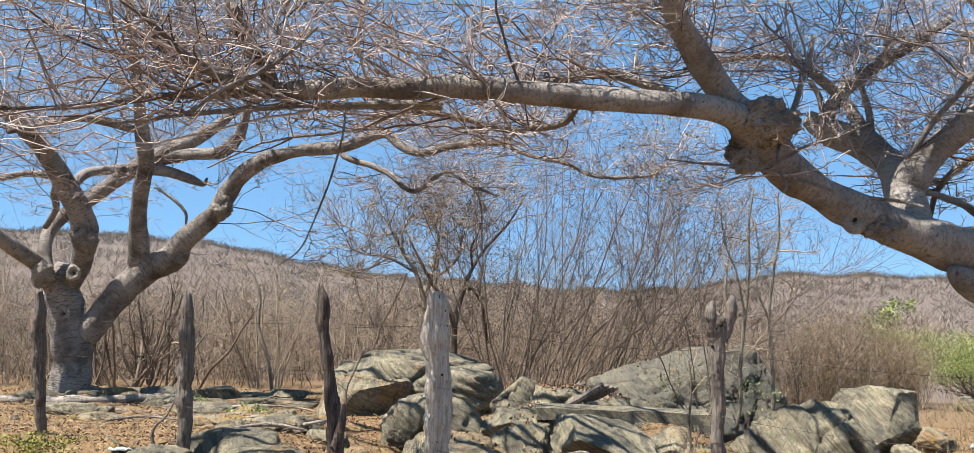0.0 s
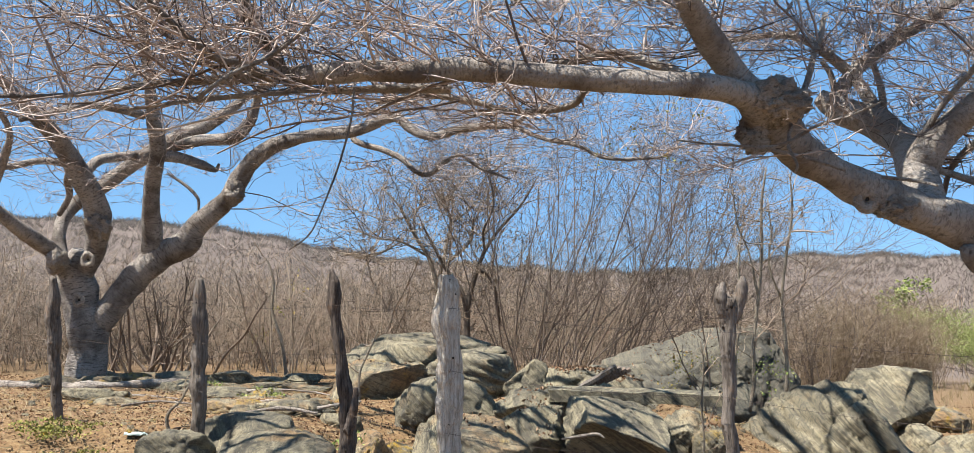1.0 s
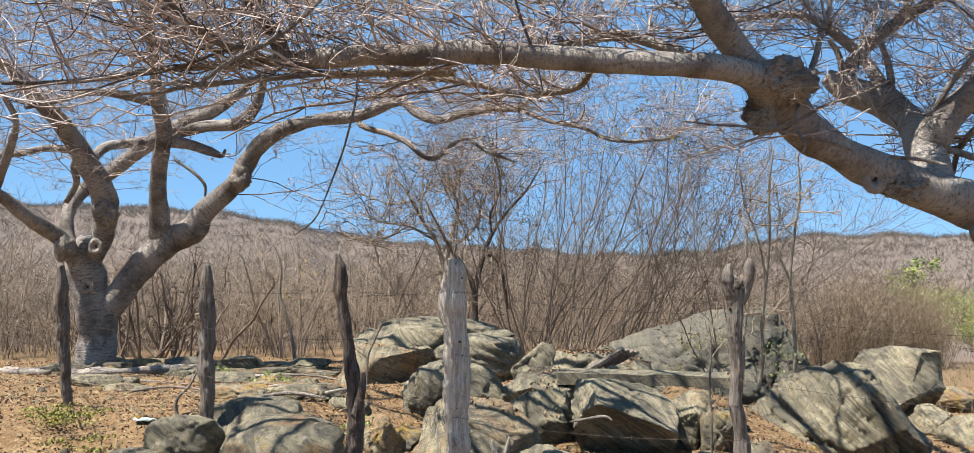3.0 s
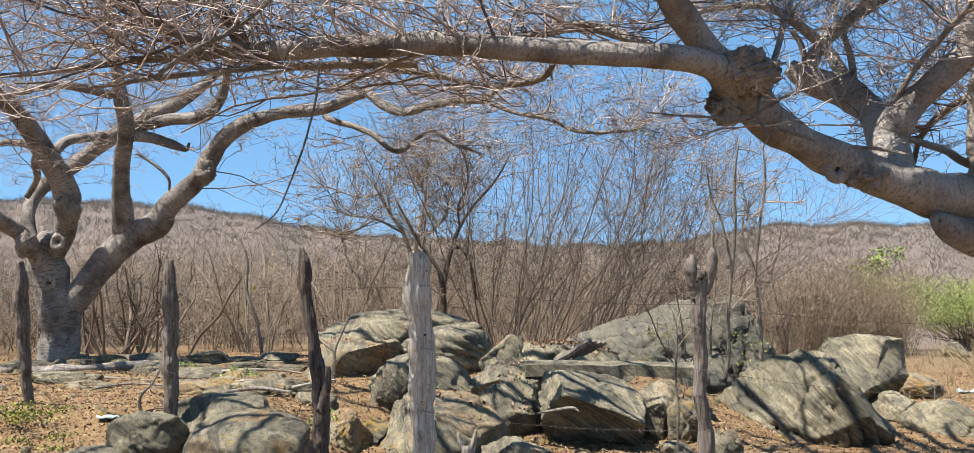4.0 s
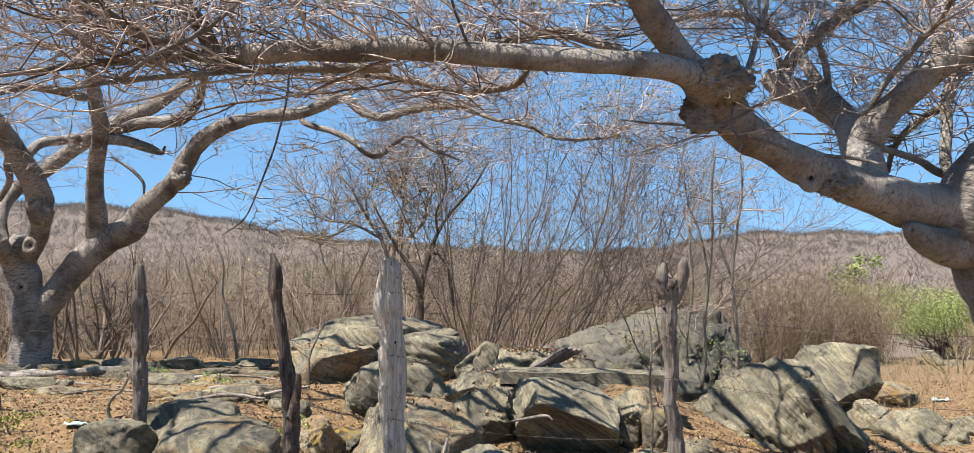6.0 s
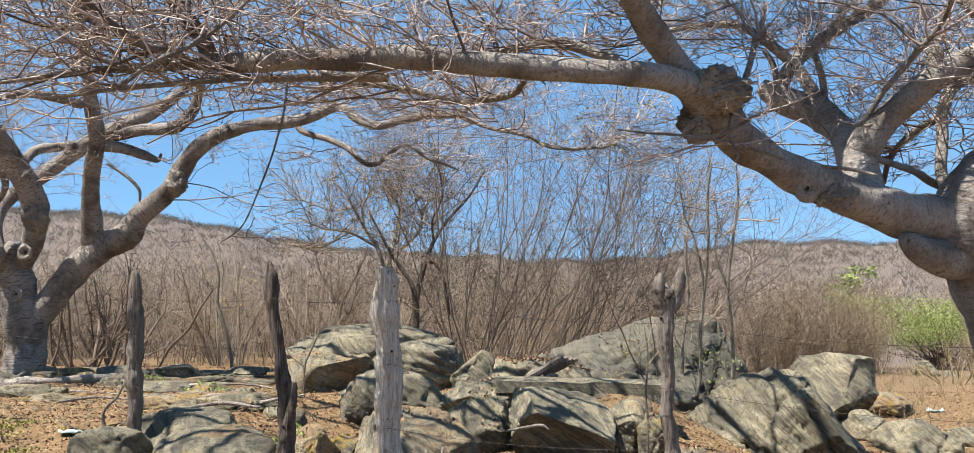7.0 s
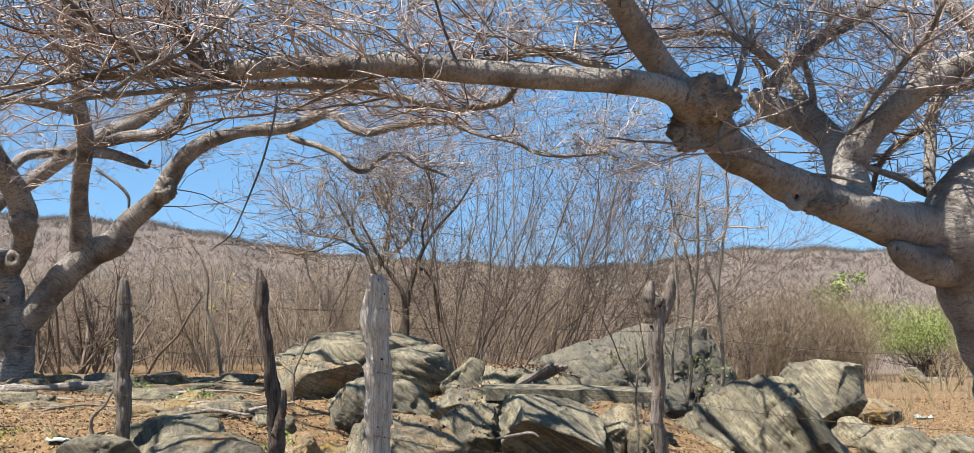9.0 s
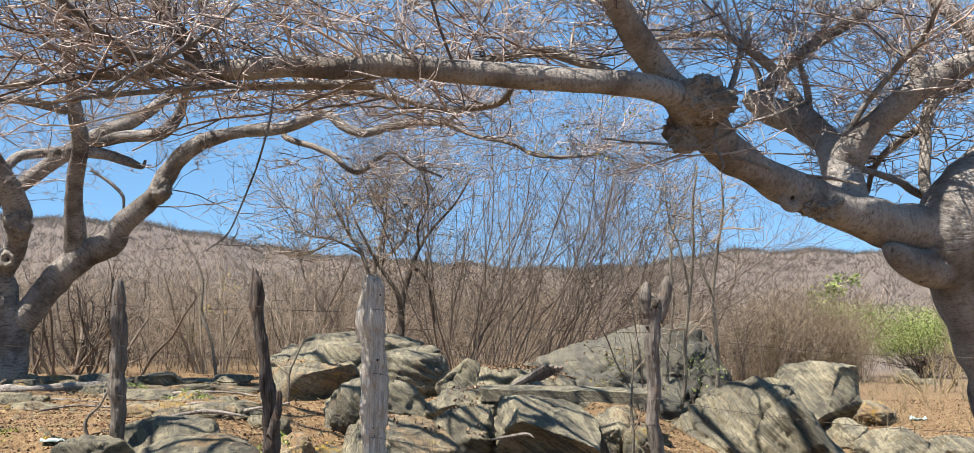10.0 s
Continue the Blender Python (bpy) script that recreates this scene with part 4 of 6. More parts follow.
# The tree by the road: its trunk leans in and one long limb reaches level over the outcrop.
road_tree = thing("tree", "grey-barked leafless tree with one long level limb", "tree", "old trees by the fence", at=(4.76, 8.47, 0.05))
limb(road_tree, "trunk", [(4.91, 8.49, 0.14, 0.414), (4.65, 8.32, 0.87, 0.348), (4.33, 8.17, 1.48, 0.313), (4.08, 8.04, 1.93, 0.310), (3.89, 7.91, 2.22, 0.306), (3.93, 7.88, 2.51, 0.247), (4.25, 8.04, 2.86, 0.172), (4.64, 8.20, 3.23, 0.145), (5.29, 8.53, 3.80, 0.119)], 24)
limb(road_tree, "limb", [(3.93, 7.98, 2.18, 0.247), (3.59, 7.87, 2.29, 0.212), (3.30, 7.76, 2.34, 0.180), (3.02, 7.66, 2.40, 0.158), (2.75, 7.55, 2.49, 0.146), (2.45, 7.44, 2.58, 0.134), (2.16, 7.33, 2.70, 0.126), (1.88, 7.22, 2.86, 0.150), (1.65, 7.01, 3.04, 0.160), (1.45, 6.80, 3.12, 0.112), (1.19, 6.60, 3.14, 0.091), (0.88, 6.40, 3.12, 0.084), (0.47, 6.30, 3.12, 0.079), (0.07, 6.20, 3.12, 0.078), (-0.23, 6.10, 3.12, 0.076), (-0.52, 6.10, 3.13, 0.080), (-0.83, 6.01, 3.09, 0.071), (-1.06, 6.00, 3.10, 0.068), (-1.30, 5.91, 3.06, 0.059), (-1.52, 5.91, 3.05, 0.052), (-1.67, 5.81, 3.02, 0.036), (-1.90, 5.71, 2.97, 0.029), (-2.18, 5.52, 2.90, 0.021), (-2.40, 5.32, 2.81, 0.017), (-2.57, 5.13, 2.74, 0.013), (-2.78, 4.93, 2.69, 0.009)], 20)
limb(road_tree, "limb", [(1.61, 7.01, 3.08, 0.140), (1.41, 6.89, 3.27, 0.108), (1.28, 6.79, 3.40, 0.102), (1.12, 6.58, 3.52, 0.091), (0.96, 6.36, 3.70, 0.080), (0.86, 6.15, 3.91, 0.062)], 16)
limb(road_tree, "limb", [(1.07, 6.60, 3.18, 0.033), (0.92, 6.69, 3.29, 0.034), (0.78, 6.79, 3.36, 0.038), (0.60, 6.88, 3.44, 0.039), (0.43, 6.88, 3.44, 0.035), (0.23, 6.89, 3.39, 0.026), (-0.00, 6.89, 3.36, 0.017)])
limb(road_tree, "limb", [(3.09, 7.72, 2.43, 0.105), (3.05, 7.82, 2.60, 0.135), (3.05, 8.02, 2.81, 0.138), (3.08, 8.25, 3.01, 0.137), (3.08, 8.51, 3.17, 0.127), (2.96, 8.69, 3.35, 0.141), (2.79, 8.79, 3.44, 0.137), (2.65, 8.88, 3.54, 0.111), (2.55, 8.88, 3.61, 0.072)], 16)
limb(road_tree, "limb", [(2.72, 8.88, 3.53, 0.067), (2.79, 8.87, 3.74, 0.067), (2.98, 8.85, 3.94, 0.061), (3.25, 8.94, 4.13, 0.056), (3.57, 9.02, 4.34, 0.051), (4.00, 9.20, 4.64, 0.041)])
limb(road_tree, "limb", [(3.00, 8.69, 3.42, 0.065), (2.91, 8.77, 3.65, 0.055), (2.83, 8.86, 3.82, 0.050), (2.61, 8.85, 4.00, 0.044), (2.39, 8.84, 4.13, 0.039), (2.11, 8.84, 4.16, 0.028), (1.77, 8.84, 4.11, 0.022), (1.44, 8.85, 4.03, 0.017)])
limb(road_tree, "limb", [(3.06, 8.69, 3.42, 0.033), (3.06, 8.77, 3.66, 0.033), (3.05, 8.86, 3.84, 0.028), (3.01, 8.85, 3.98, 0.028)])
limb(road_tree, "limb", [(1.88, 7.11, 3.13, 0.022), (1.99, 7.19, 3.38, 0.023), (2.08, 7.27, 3.63, 0.023), (2.16, 7.35, 3.89, 0.018)])
limb(road_tree, "limb", [(2.70, 8.88, 3.58, 0.033), (2.65, 8.86, 3.80, 0.028), (2.57, 8.85, 3.92, 0.022)])
limb(road_tree, "limb", [(3.09, 8.03, 2.79, 0.130), (3.13, 7.92, 2.97, 0.128), (3.25, 7.91, 3.11, 0.123), (3.41, 7.80, 3.26, 0.112), (3.60, 7.69, 3.43, 0.106), (3.84, 7.68, 3.55, 0.096), (4.13, 7.67, 3.70, 0.087), (4.52, 7.65, 3.91, 0.072)], 14)
limb(road_tree, "limb", [(3.60, 7.69, 3.41, 0.067), (3.57, 7.68, 3.52, 0.072), (3.56, 7.67, 3.62, 0.058), (3.55, 7.67, 3.66, 0.024)])
limb(road_tree, "limb", [(2.99, 7.93, 2.83, 0.020), (3.24, 7.93, 2.78, 0.025), (3.48, 8.04, 2.74, 0.030), (3.72, 8.24, 2.69, 0.036), (3.88, 8.34, 2.64, 0.036)])
limb(road_tree, "limb", [(3.85, 8.18, 2.61, 0.051), (3.85, 8.26, 2.76, 0.052), (3.91, 8.34, 3.04, 0.047), (3.95, 8.41, 3.27, 0.053), (4.08, 8.49, 3.50, 0.054), (4.29, 8.57, 3.62, 0.049), (4.69, 8.75, 3.73, 0.039)])
limb(road_tree, "limb", [(3.94, 8.42, 3.24, 0.037), (3.73, 8.53, 3.11, 0.032), (3.60, 8.66, 2.93, 0.027), (3.58, 8.78, 2.72, 0.022)])
limb(road_tree, "limb", [(4.23, 8.01, 2.18, 0.200), (3.97, 7.93, 2.06, 0.175), (3.72, 7.84, 2.00, 0.148), (3.48, 7.74, 2.04, 0.115), (3.32, 7.68, 2.12, 0.086), (3.25, 7.68, 2.18, 0.029)], 16)
limb(road_tree, "limb", [(3.05, 7.91, 3.05, 0.030), (3.21, 7.79, 3.32, 0.024), (3.37, 7.58, 3.56, 0.024), (3.47, 7.36, 3.73, 0.023), (3.51, 7.15, 3.94, 0.018)])
limb(road_tree, "limb", [(-1.55, 5.91, 3.03, 0.052), (-1.60, 5.80, 3.17, 0.051), (-1.67, 5.69, 3.28, 0.046), (-1.72, 5.48, 3.43, 0.038)])
limb(road_tree, "limb", [(-1.64, 5.81, 3.02, 0.022), (-1.69, 5.51, 3.01, 0.021), (-1.78, 5.21, 2.99, 0.020), (-1.85, 4.91, 3.04, 0.015), (-1.95, 4.70, 3.14, 0.012)])
limb(road_tree, "limb", [(-1.75, 4.93, 2.69, 0.012), (-1.58, 4.92, 2.80, 0.012), (-1.39, 4.92, 2.90, 0.012), (-1.23, 4.91, 3.01, 0.012), (-1.11, 4.90, 3.13, 0.009)])
limb(road_tree, "limb", [(-0.56, 6.31, 3.06, 0.032), (-0.86, 6.21, 3.04, 0.031), (-1.15, 6.11, 3.00, 0.023), (-1.41, 5.91, 2.96, 0.022), (-1.65, 5.72, 2.89, 0.018), (-1.94, 5.52, 2.81, 0.014), (-2.27, 5.33, 2.71, 0.010)])
limb(road_tree, "limb", [(0.32, 6.51, 3.09, 0.020), (0.25, 6.71, 3.05, 0.025), (0.08, 6.91, 3.05, 0.026), (-0.18, 6.91, 3.04, 0.022), (-0.44, 6.91, 3.11, 0.022), (-0.78, 6.90, 3.15, 0.022), (-1.13, 6.91, 3.11, 0.017)])
limb(road_tree, "limb", [(-1.11, 5.91, 3.00, 0.007), (-1.12, 5.83, 2.76, 0.007), (-1.20, 5.85, 2.44, 0.006), (-1.28, 5.77, 2.17, 0.005), (-1.35, 5.78, 2.05, 0.005), (-1.46, 5.79, 1.97, 0.004)])
limb(road_tree, "limb", [(1.52, 6.83, 2.76, 0.013), (1.67, 6.73, 2.78, 0.013), (1.89, 6.62, 2.90, 0.011), (2.11, 6.52, 2.96, 0.008), (2.24, 6.41, 3.01, 0.006)])
limb(road_tree, "limb", [(0.94, 6.63, 2.79, 0.006), (1.29, 6.73, 2.77, 0.008), (1.57, 6.83, 2.77, 0.011), (1.89, 6.93, 2.72, 0.013), (2.15, 6.94, 2.64, 0.013)])
limb(road_tree, "limb", [(1.78, 6.92, 2.96, 0.013), (1.74, 6.83, 2.79, 0.013), (1.77, 6.74, 2.64, 0.010), (1.75, 6.74, 2.59, 0.008)])
limb(road_tree, "limb", [(2.51, 7.24, 2.64, 0.014), (2.74, 7.14, 2.59, 0.013), (2.83, 7.05, 2.55, 0.009)])
# unseen limbs above the view, added to cast shadows on boulders and lower limbs
limb(road_tree, "limb", [(0.85, 6.3, 4.0, 0.055), (0.2, 7.4, 5.0, 0.050), (-1.2, 8.6, 5.6, 0.044), (-3.0, 9.4, 5.9, 0.033), (-4.6, 10.0, 6.0, 0.022)])
limb(road_tree, "limb", [(0.85, 6.3, 4.0, 0.055), (0.9, 8.0, 5.2, 0.050), (0.6, 10.0, 5.9, 0.044), (0.3, 12.0, 6.5, 0.033), (0.1, 14.0, 7.0, 0.022)])
limb(road_tree, "limb", [(4.15, 7.8, 3.8, 0.061), (3.2, 8.6, 5.2, 0.055), (1.8, 9.8, 5.9, 0.050), (0.9, 11.3, 6.3, 0.039), (0.3, 12.8, 6.8, 0.028)])
limb(road_tree, "limb", [(0.9, 8.0, 5.2, 0.044), (-0.3, 9.3, 5.7, 0.041), (-1.2, 10.8, 6.2, 0.033), (-2.0, 12.4, 6.7, 0.022)])
limb(road_tree, "limb", [(0.85, 6.3, 4.0, 0.11), (1.6, 7.2, 5.0, 0.10), (2.6, 8.0, 5.6, 0.09), (3.6, 8.6, 5.9, 0.07)])
limb(road_tree, "limb", [(0.85, 6.3, 4.0, 0.11), (1.0, 6.4, 5.0, 0.10), (1.6, 6.6, 5.5, 0.09), (2.4, 7.0, 5.9, 0.07)])
limb(road_tree, "limb", [(-1.2, 8.6, 5.6, 0.058), (-1.9, 7.6, 5.7, 0.050), (-3.2, 7.2, 5.8, 0.042), (-4.4, 7.4, 5.9, 0.026)])
limb(road_tree, "limb", [(0.85, 6.3, 4.0, 0.13), (0.7, 6.2, 4.9, 0.12), (1.2, 6.1, 5.5, 0.11), (2.0, 6.3, 6.0, 0.09)])
limb(road_tree, "limb", [(0.85, 6.3, 4.0, 0.12), (1.3, 6.7, 4.9, 0.12), (1.9, 7.0, 5.4, 0.11), (2.7, 7.3, 5.8, 0.08)])
limb(road_tree, "limb", [(1.6, 7.2, 5.0, 0.10), (2.0, 7.9, 5.6, 0.10), (2.6, 8.8, 6.2, 0.08)])
limb(road_tree, "limb", [(1.6, 7.2, 5.0, 0.08), (1.35, 8.2, 5.8, 0.075), (1.20, 9.3, 6.2, 0.06), (1.15, 10.4, 6.5, 0.05), (1.25, 11.4, 6.7, 0.03)])
limb(road_tree, "limb", [(1.6, 7.2, 5.0, 0.08), (1.65, 8.2, 5.9, 0.065), (1.50, 9.3, 6.3, 0.045), (1.55, 10.4, 6.6, 0.04), (1.4, 11.4, 6.8, 0.03)])
limb(road_tree, "limb", [(1.9, 7.45, 5.2, 0.08), (1.85, 8.4, 5.9, 0.06), (1.76, 9.4, 6.3, 0.055), (1.84, 10.4, 6.5, 0.05), (1.9, 11.4, 6.8, 0.03)])
limb(road_tree, "limb", [(2.2, 7.7, 5.4, 0.08), (2.1, 8.5, 6.0, 0.065), (2.02, 9.4, 6.3, 0.05), (2.1, 10.4, 6.6, 0.045), (2.05, 11.4, 6.8, 0.03)])
limb(road_tree, "limb", [(2.6, 8.0, 5.6, 0.07), (2.35, 8.7, 6.1, 0.06), (2.3, 9.5, 6.4, 0.05), (2.35, 10.4, 6.7, 0.04)])
limb(road_tree, "limb", [(-1.9, 7.6, 5.7, 0.050), (-2.7, 6.9, 5.9, 0.042), (-3.6, 6.4, 6.1, 0.038), (-4.5, 6.2, 6.3, 0.026)])
limb(road_tree, "limb", [(-3.2, 7.2, 5.8, 0.042), (-3.7, 6.4, 6.0, 0.038), (-3.9, 5.6, 6.2, 0.033), (-4.1, 4.8, 6.4, 0.026)])
limb(road_tree, "limb", [(-1.2, 8.6, 5.6, 0.050), (-2.0, 8.9, 6.1, 0.045), (-2.7, 9.6, 6.4, 0.042), (-3.0, 10.6, 6.7, 0.026)])
limb(road_tree, "limb", [(-1.2, 8.6, 5.6, 0.050), (-1.9, 8.2, 6.1, 0.045), (-2.7, 8.3, 6.4, 0.042), (-3.6, 8.2, 6.7, 0.026)])
limb(road_tree, "limb", [(-1.2, 10.8, 6.2, 0.040), (-2.3, 11.9, 6.4, 0.036), (-3.4, 13.0, 6.5, 0.030), (-4.3, 13.6, 6.6, 0.020)])
limb(road_tree, "limb", [(0.3, 12.0, 6.5, 0.045), (-0.8, 12.9, 6.8, 0.040), (-2.0, 13.6, 7.0, 0.032), (-3.2, 14.4, 7.1, 0.022)])
limb(road_tree, "limb", [(-2.7, 9.6, 6.4, 0.050), (-3.3, 11.0, 6.3, 0.045), (-4.2, 12.2, 6.3, 0.040), (-5.2, 13.2, 6.4, 0.030)])
limb(road_tree, "limb", [(-3.4, 13.0, 6.5, 0.040), (-3.3, 13.9, 6.5, 0.038), (-3.6, 14.8, 6.6, 0.030)])
limb(road_tree, "limb", [(-3.0, 9.4, 5.9, 0.040), (-3.9, 10.4, 6.0, 0.036), (-5.0, 11.2, 6.1, 0.030)])
limb(road_tree, "limb", [(-4.4, 7.4, 5.9, 0.032), (-5.2, 7.6, 6.0, 0.028), (-6.0, 7.9, 6.1, 0.025)])
limb(road_tree, "limb", [(-3.2, 7.2, 5.8, 0.036), (-4.1, 7.0, 5.9, 0.034), (-4.9, 6.6, 6.0, 0.030), (-5.8, 6.3, 6.1, 0.025)])
limb(road_tree, "limb", [(-3.9, 7.3, 5.85, 0.035), (-4.5, 8.1, 6.0, 0.032), (-5.3, 8.6, 6.1, 0.022)])
burl(road_tree, "burl", (1.66, 6.86, 3.11), 0.189, 1, (1.1, 0.9, 0.85))
burl(road_tree, "burl", (1.56, 7.02, 2.91), 0.131, 2, (1.0, 0.9, 1.15))
burl(road_tree, "burl", (2.67, 7.41, 2.43), 0.129, 4, (1.1, 0.7, 0.8))
burl(old_tree, "burl", (-7.10, 14.88, 2.46), 0.160, 6, (1.0, 0.9, 1.0))
burl(old_tree, "burl", (-6.54, 14.97, 2.98), 0.209, 7, (0.9, 0.9, 1.1))
burl(old_tree, "burl", (-4.55, 15.22, 3.55), 0.183, 8, (0.9, 0.9, 1.1))


def knot(tree, c, r, seed):
    """The healed scar of a lost branch: a swollen collar round a dark hollow, on the side to the road."""
    v, f, n, m = [], [], 22, 7
    for i in range(n):
        a = 2 * math.pi * i / n
        w = 1 + 0.22 * noise.noise(Vector((math.cos(a), math.sin(a), seed)))
        for k in range(m):
            u = k / (m - 1)
            out, deep = lerp(1.6, 0.16, u), 0.36 * math.sin(math.pi * min(1, u * 1.25)) - 0.5 * step(0.7, 1.0, u) + 0.06 * math.sin(u * 22)
            v.append(Vector(c) + Vector((math.cos(a) * out * r * w, -deep * r + 0.02, math.sin(a) * out * r * w * 1.12)))
    for i in range(n):
        for k in range(m - 1):
            p, q = i * m + k, (i + 1) % n * m + k
            f.append((p, q, q + 1, p + 1))
    made = part("knot", v, f, BARK_DEEP, tree, "swollen ring-shaped knot in the bark", uvs=[(p[0] * 3, p[2] * 3) for p in v])
    # black disc painted as the shade within the knot
    hole = [Vector(c) + Vector((math.cos(k * 0.524) * r * 0.21, 0.012, math.sin(k * 0.524) * r * 0.26)) for k in range(12)]
    part("hollow", hole + [p + Vector((0, 0.03, 0)) for p in hole], [tuple(range(11, -1, -1))] + [(k, k + 12, (k + 1) % 12 + 12, (k + 1) % 12) for k in range(12)], HOLE, made, "dark hollow of the knot")


for c, r in (((2.43, 7.31, 2.49), 0.060), ((2.66, 7.38, 2.42), 0.052), ((2.91, 7.49, 2.45), 0.030), ((1.68, 6.74, 3.11), 0.035)):
    knot(road_tree, c, r, c[0])
for c, r in (((-6.50, 14.88, 2.98), 0.085), ((-6.78, 15.20, 2.49), 0.075), ((-7.20, 15.05, 2.42), 0.10), ((-6.93, 15.28, 1.87), 0.06)):
    knot(old_tree, c, r, c[0])


def boughs(tree, seed, sources, each):
    """Middling branches high in the crown, above the limbs that carry them; unseen, added for their shade."""
    r, n0 = random.Random(seed), len(BRANCHES[tree.name])
    for li in sources:
        line = BRANCHES[tree.name][li]
        for k in range(each):
            p = Vector(line[int(r.uniform(0.2, 0.95) * (len(line) - 1))][:3])
            d = Vector((r.uniform(-1, 1), r.uniform(-1, 1), r.uniform(0.15, 0.5))).normalized()
            size, wide, rows = r.uniform(1.4, 2.8), r.uniform(0.022, 0.045), []
            for i in range(6):
                rows.append((p.x, p.y, p.z, lerp(wide, wide * 0.35, i / 5)))
                d = (d + Vector((r.uniform(-0.4, 0.4), r.uniform(-0.4, 0.4), r.uniform(-0.15, 0.2)))).normalized()
                p = p + d * size / 5
            if min((q[2] - 1.55) / math.hypot(q[0], q[1]) for q in rows[1:]) > 0.40:
                limb(tree, "shade_bough", rows)
    return range(n0, len(BRANCHES[tree.name]))


def crown(tree, name, seed, picks, upper, mat=None):
    """Side branches from the limbs, each with crooked twigs."""
    s, r = Sprays(seed), random.Random(seed)
    s.low = -0.3
    for li, count, aim, spread, length in picks:
        line = BRANCHES[tree.name][li]
        for k in range(count):
            row = line[int(r.uniform(0.52 if li == 1 else 0.25, 1.0) * (len(line) - 1))]
            d = Vector(aim) + Vector((r.uniform(-1, 1), r.uniform(-1, 1), r.uniform(-0.6, 1))) * spread
            d.z = max(d.z, -0.2)
            s.grow(Vector(row[:3]), d, length * r.uniform(0.6, 1.3), min(0.011, row[3] * 0.6) * r.uniform(0.5, 1), 2, upper, 0.34, 0.035, 4, 9)
    return s.done(name, mat or TWIG, tree, "tangle of bare grey-brown twigs")


def fine_crown(tree, name, seed, picks):
    """Short zigzag twiglets at the ends of the crown."""
    s, r = Sprays(seed), random.Random(seed)
    s.low = -0.2
    for li, count, aim, spread, length in picks:
        line = BRANCHES[tree.name][li]
        for k in range(count):
            row = line[int(r.uniform(0.35, 1.0) * (len(line) - 1))]
            away = Vector((r.gauss(0, 0.45), r.gauss(0, 0.45), max(-0.12, r.gauss(0.15, 0.35)))) * spread
            d = Vector(aim) + Vector((r.uniform(-1, 1), r.uniform(-1, 1), r.uniform(-0.8, 1)))
            p = Vector(row[:3])
            q = p + away
            s.stick([p, p.lerp(q, 0.5) + s.jitter(0.08), q], 0.006, 0.005)
            s.grow(q, d, length * r.uniform(0.6, 1.3), 0.005, 2, 7, 0.44, 0.0, 3, 7)
    return s.done(name, TWIG, tree, "tangle of fine bare twigs")


OLD_HIGH = (16, 17, 18)
# boughs and twigs above the view, added to dapple the rocks with shade
HIGH = boughs(road_tree, 17, (27, 28, 30, 33, 42, 43, 44, 45, 46, 47, 48, 49, 50, 51, 52, 53), 3)
crown(road_tree, "high_twig_tangle", 19, [(i, 2, (0, 0, 0.3), 1.0, 0.9) for i in HIGH], 4)
crown(road_tree, "twig_tangle", 11, [
    (1, 36, (-0.9, -0.25, 0.25), 0.8, 1.6), (2, 14, (-0.4, 0.0, 0.8), 0.9, 1.7), (3, 12, (-0.8, 0.2, 0.3), 0.8, 1.2),
    (5, 6, (0.4, 0.1, 0.8), 0.9, 1.6), (6, 8, (-0.6, 0.2, 0.4), 0.9, 1.4), (8, 4, (0, 0, 1), 0.7, 1.0), (10, 9, (0.5, 0.1, 0.6), 0.9, 1.5),
    (13, 8, (0.3, 0.6, 0.3), 0.9, 1.3), (14, 6, (-0.5, 0.2, 0), 0.9, 0.9), (16, 6, (0.2, -0.2, 0.6), 0.9, 1.2),
    (17, 8, (-0.5, -0.3, 0.5), 0.9, 1.6), (18, 9, (-0.9, -0.3, 0.1), 0.8, 1.5), (19, 8, (-0.2, -0.2, 0.5), 0.9, 1.1),
    (20, 10, (-0.8, -0.1, -0.05), 0.7, 1.3), (21, 14, (-0.6, 0.0, -0.1), 0.7, 1.1), (22, 2, (0, 0, -1), 0.5, 0.4),
    (23, 4, (0.3, 0, 0.2), 0.7, 0.6), (24, 6, (-0.5, 0, -0.3), 0.7, 0.7), (0, 6, (0.3, 0, 0.9), 0.8, 1.5),
(27, 14, (-0.3, 0, 0.3), 1.0, 1.3), (28, 12, (0, 0.3, 0.3), 1.0, 1.3), (29, 12, (-0.3, 0.2, 0.3), 1.0, 1.3), (30, 10, (-0.3, 0.2, 0.3), 1.0, 1.3),
    (31, 18, (0, 0, 0.2), 1.0, 1.2), (32, 18, (0, 0, 0.2), 1.0, 1.2), (33, 10, (-0.4, 0, 0.3), 1.0, 1.2)], 6)
# likewise unseen, added to shade the old tree's own limbs
TALL = boughs(old_tree, 37, OLD_HIGH, 7)
crown(old_tree, "high_twig_tangle", 39, [(i, 4, (0, 0, 0.3), 1.0, 1.1) for i in TALL], 4)
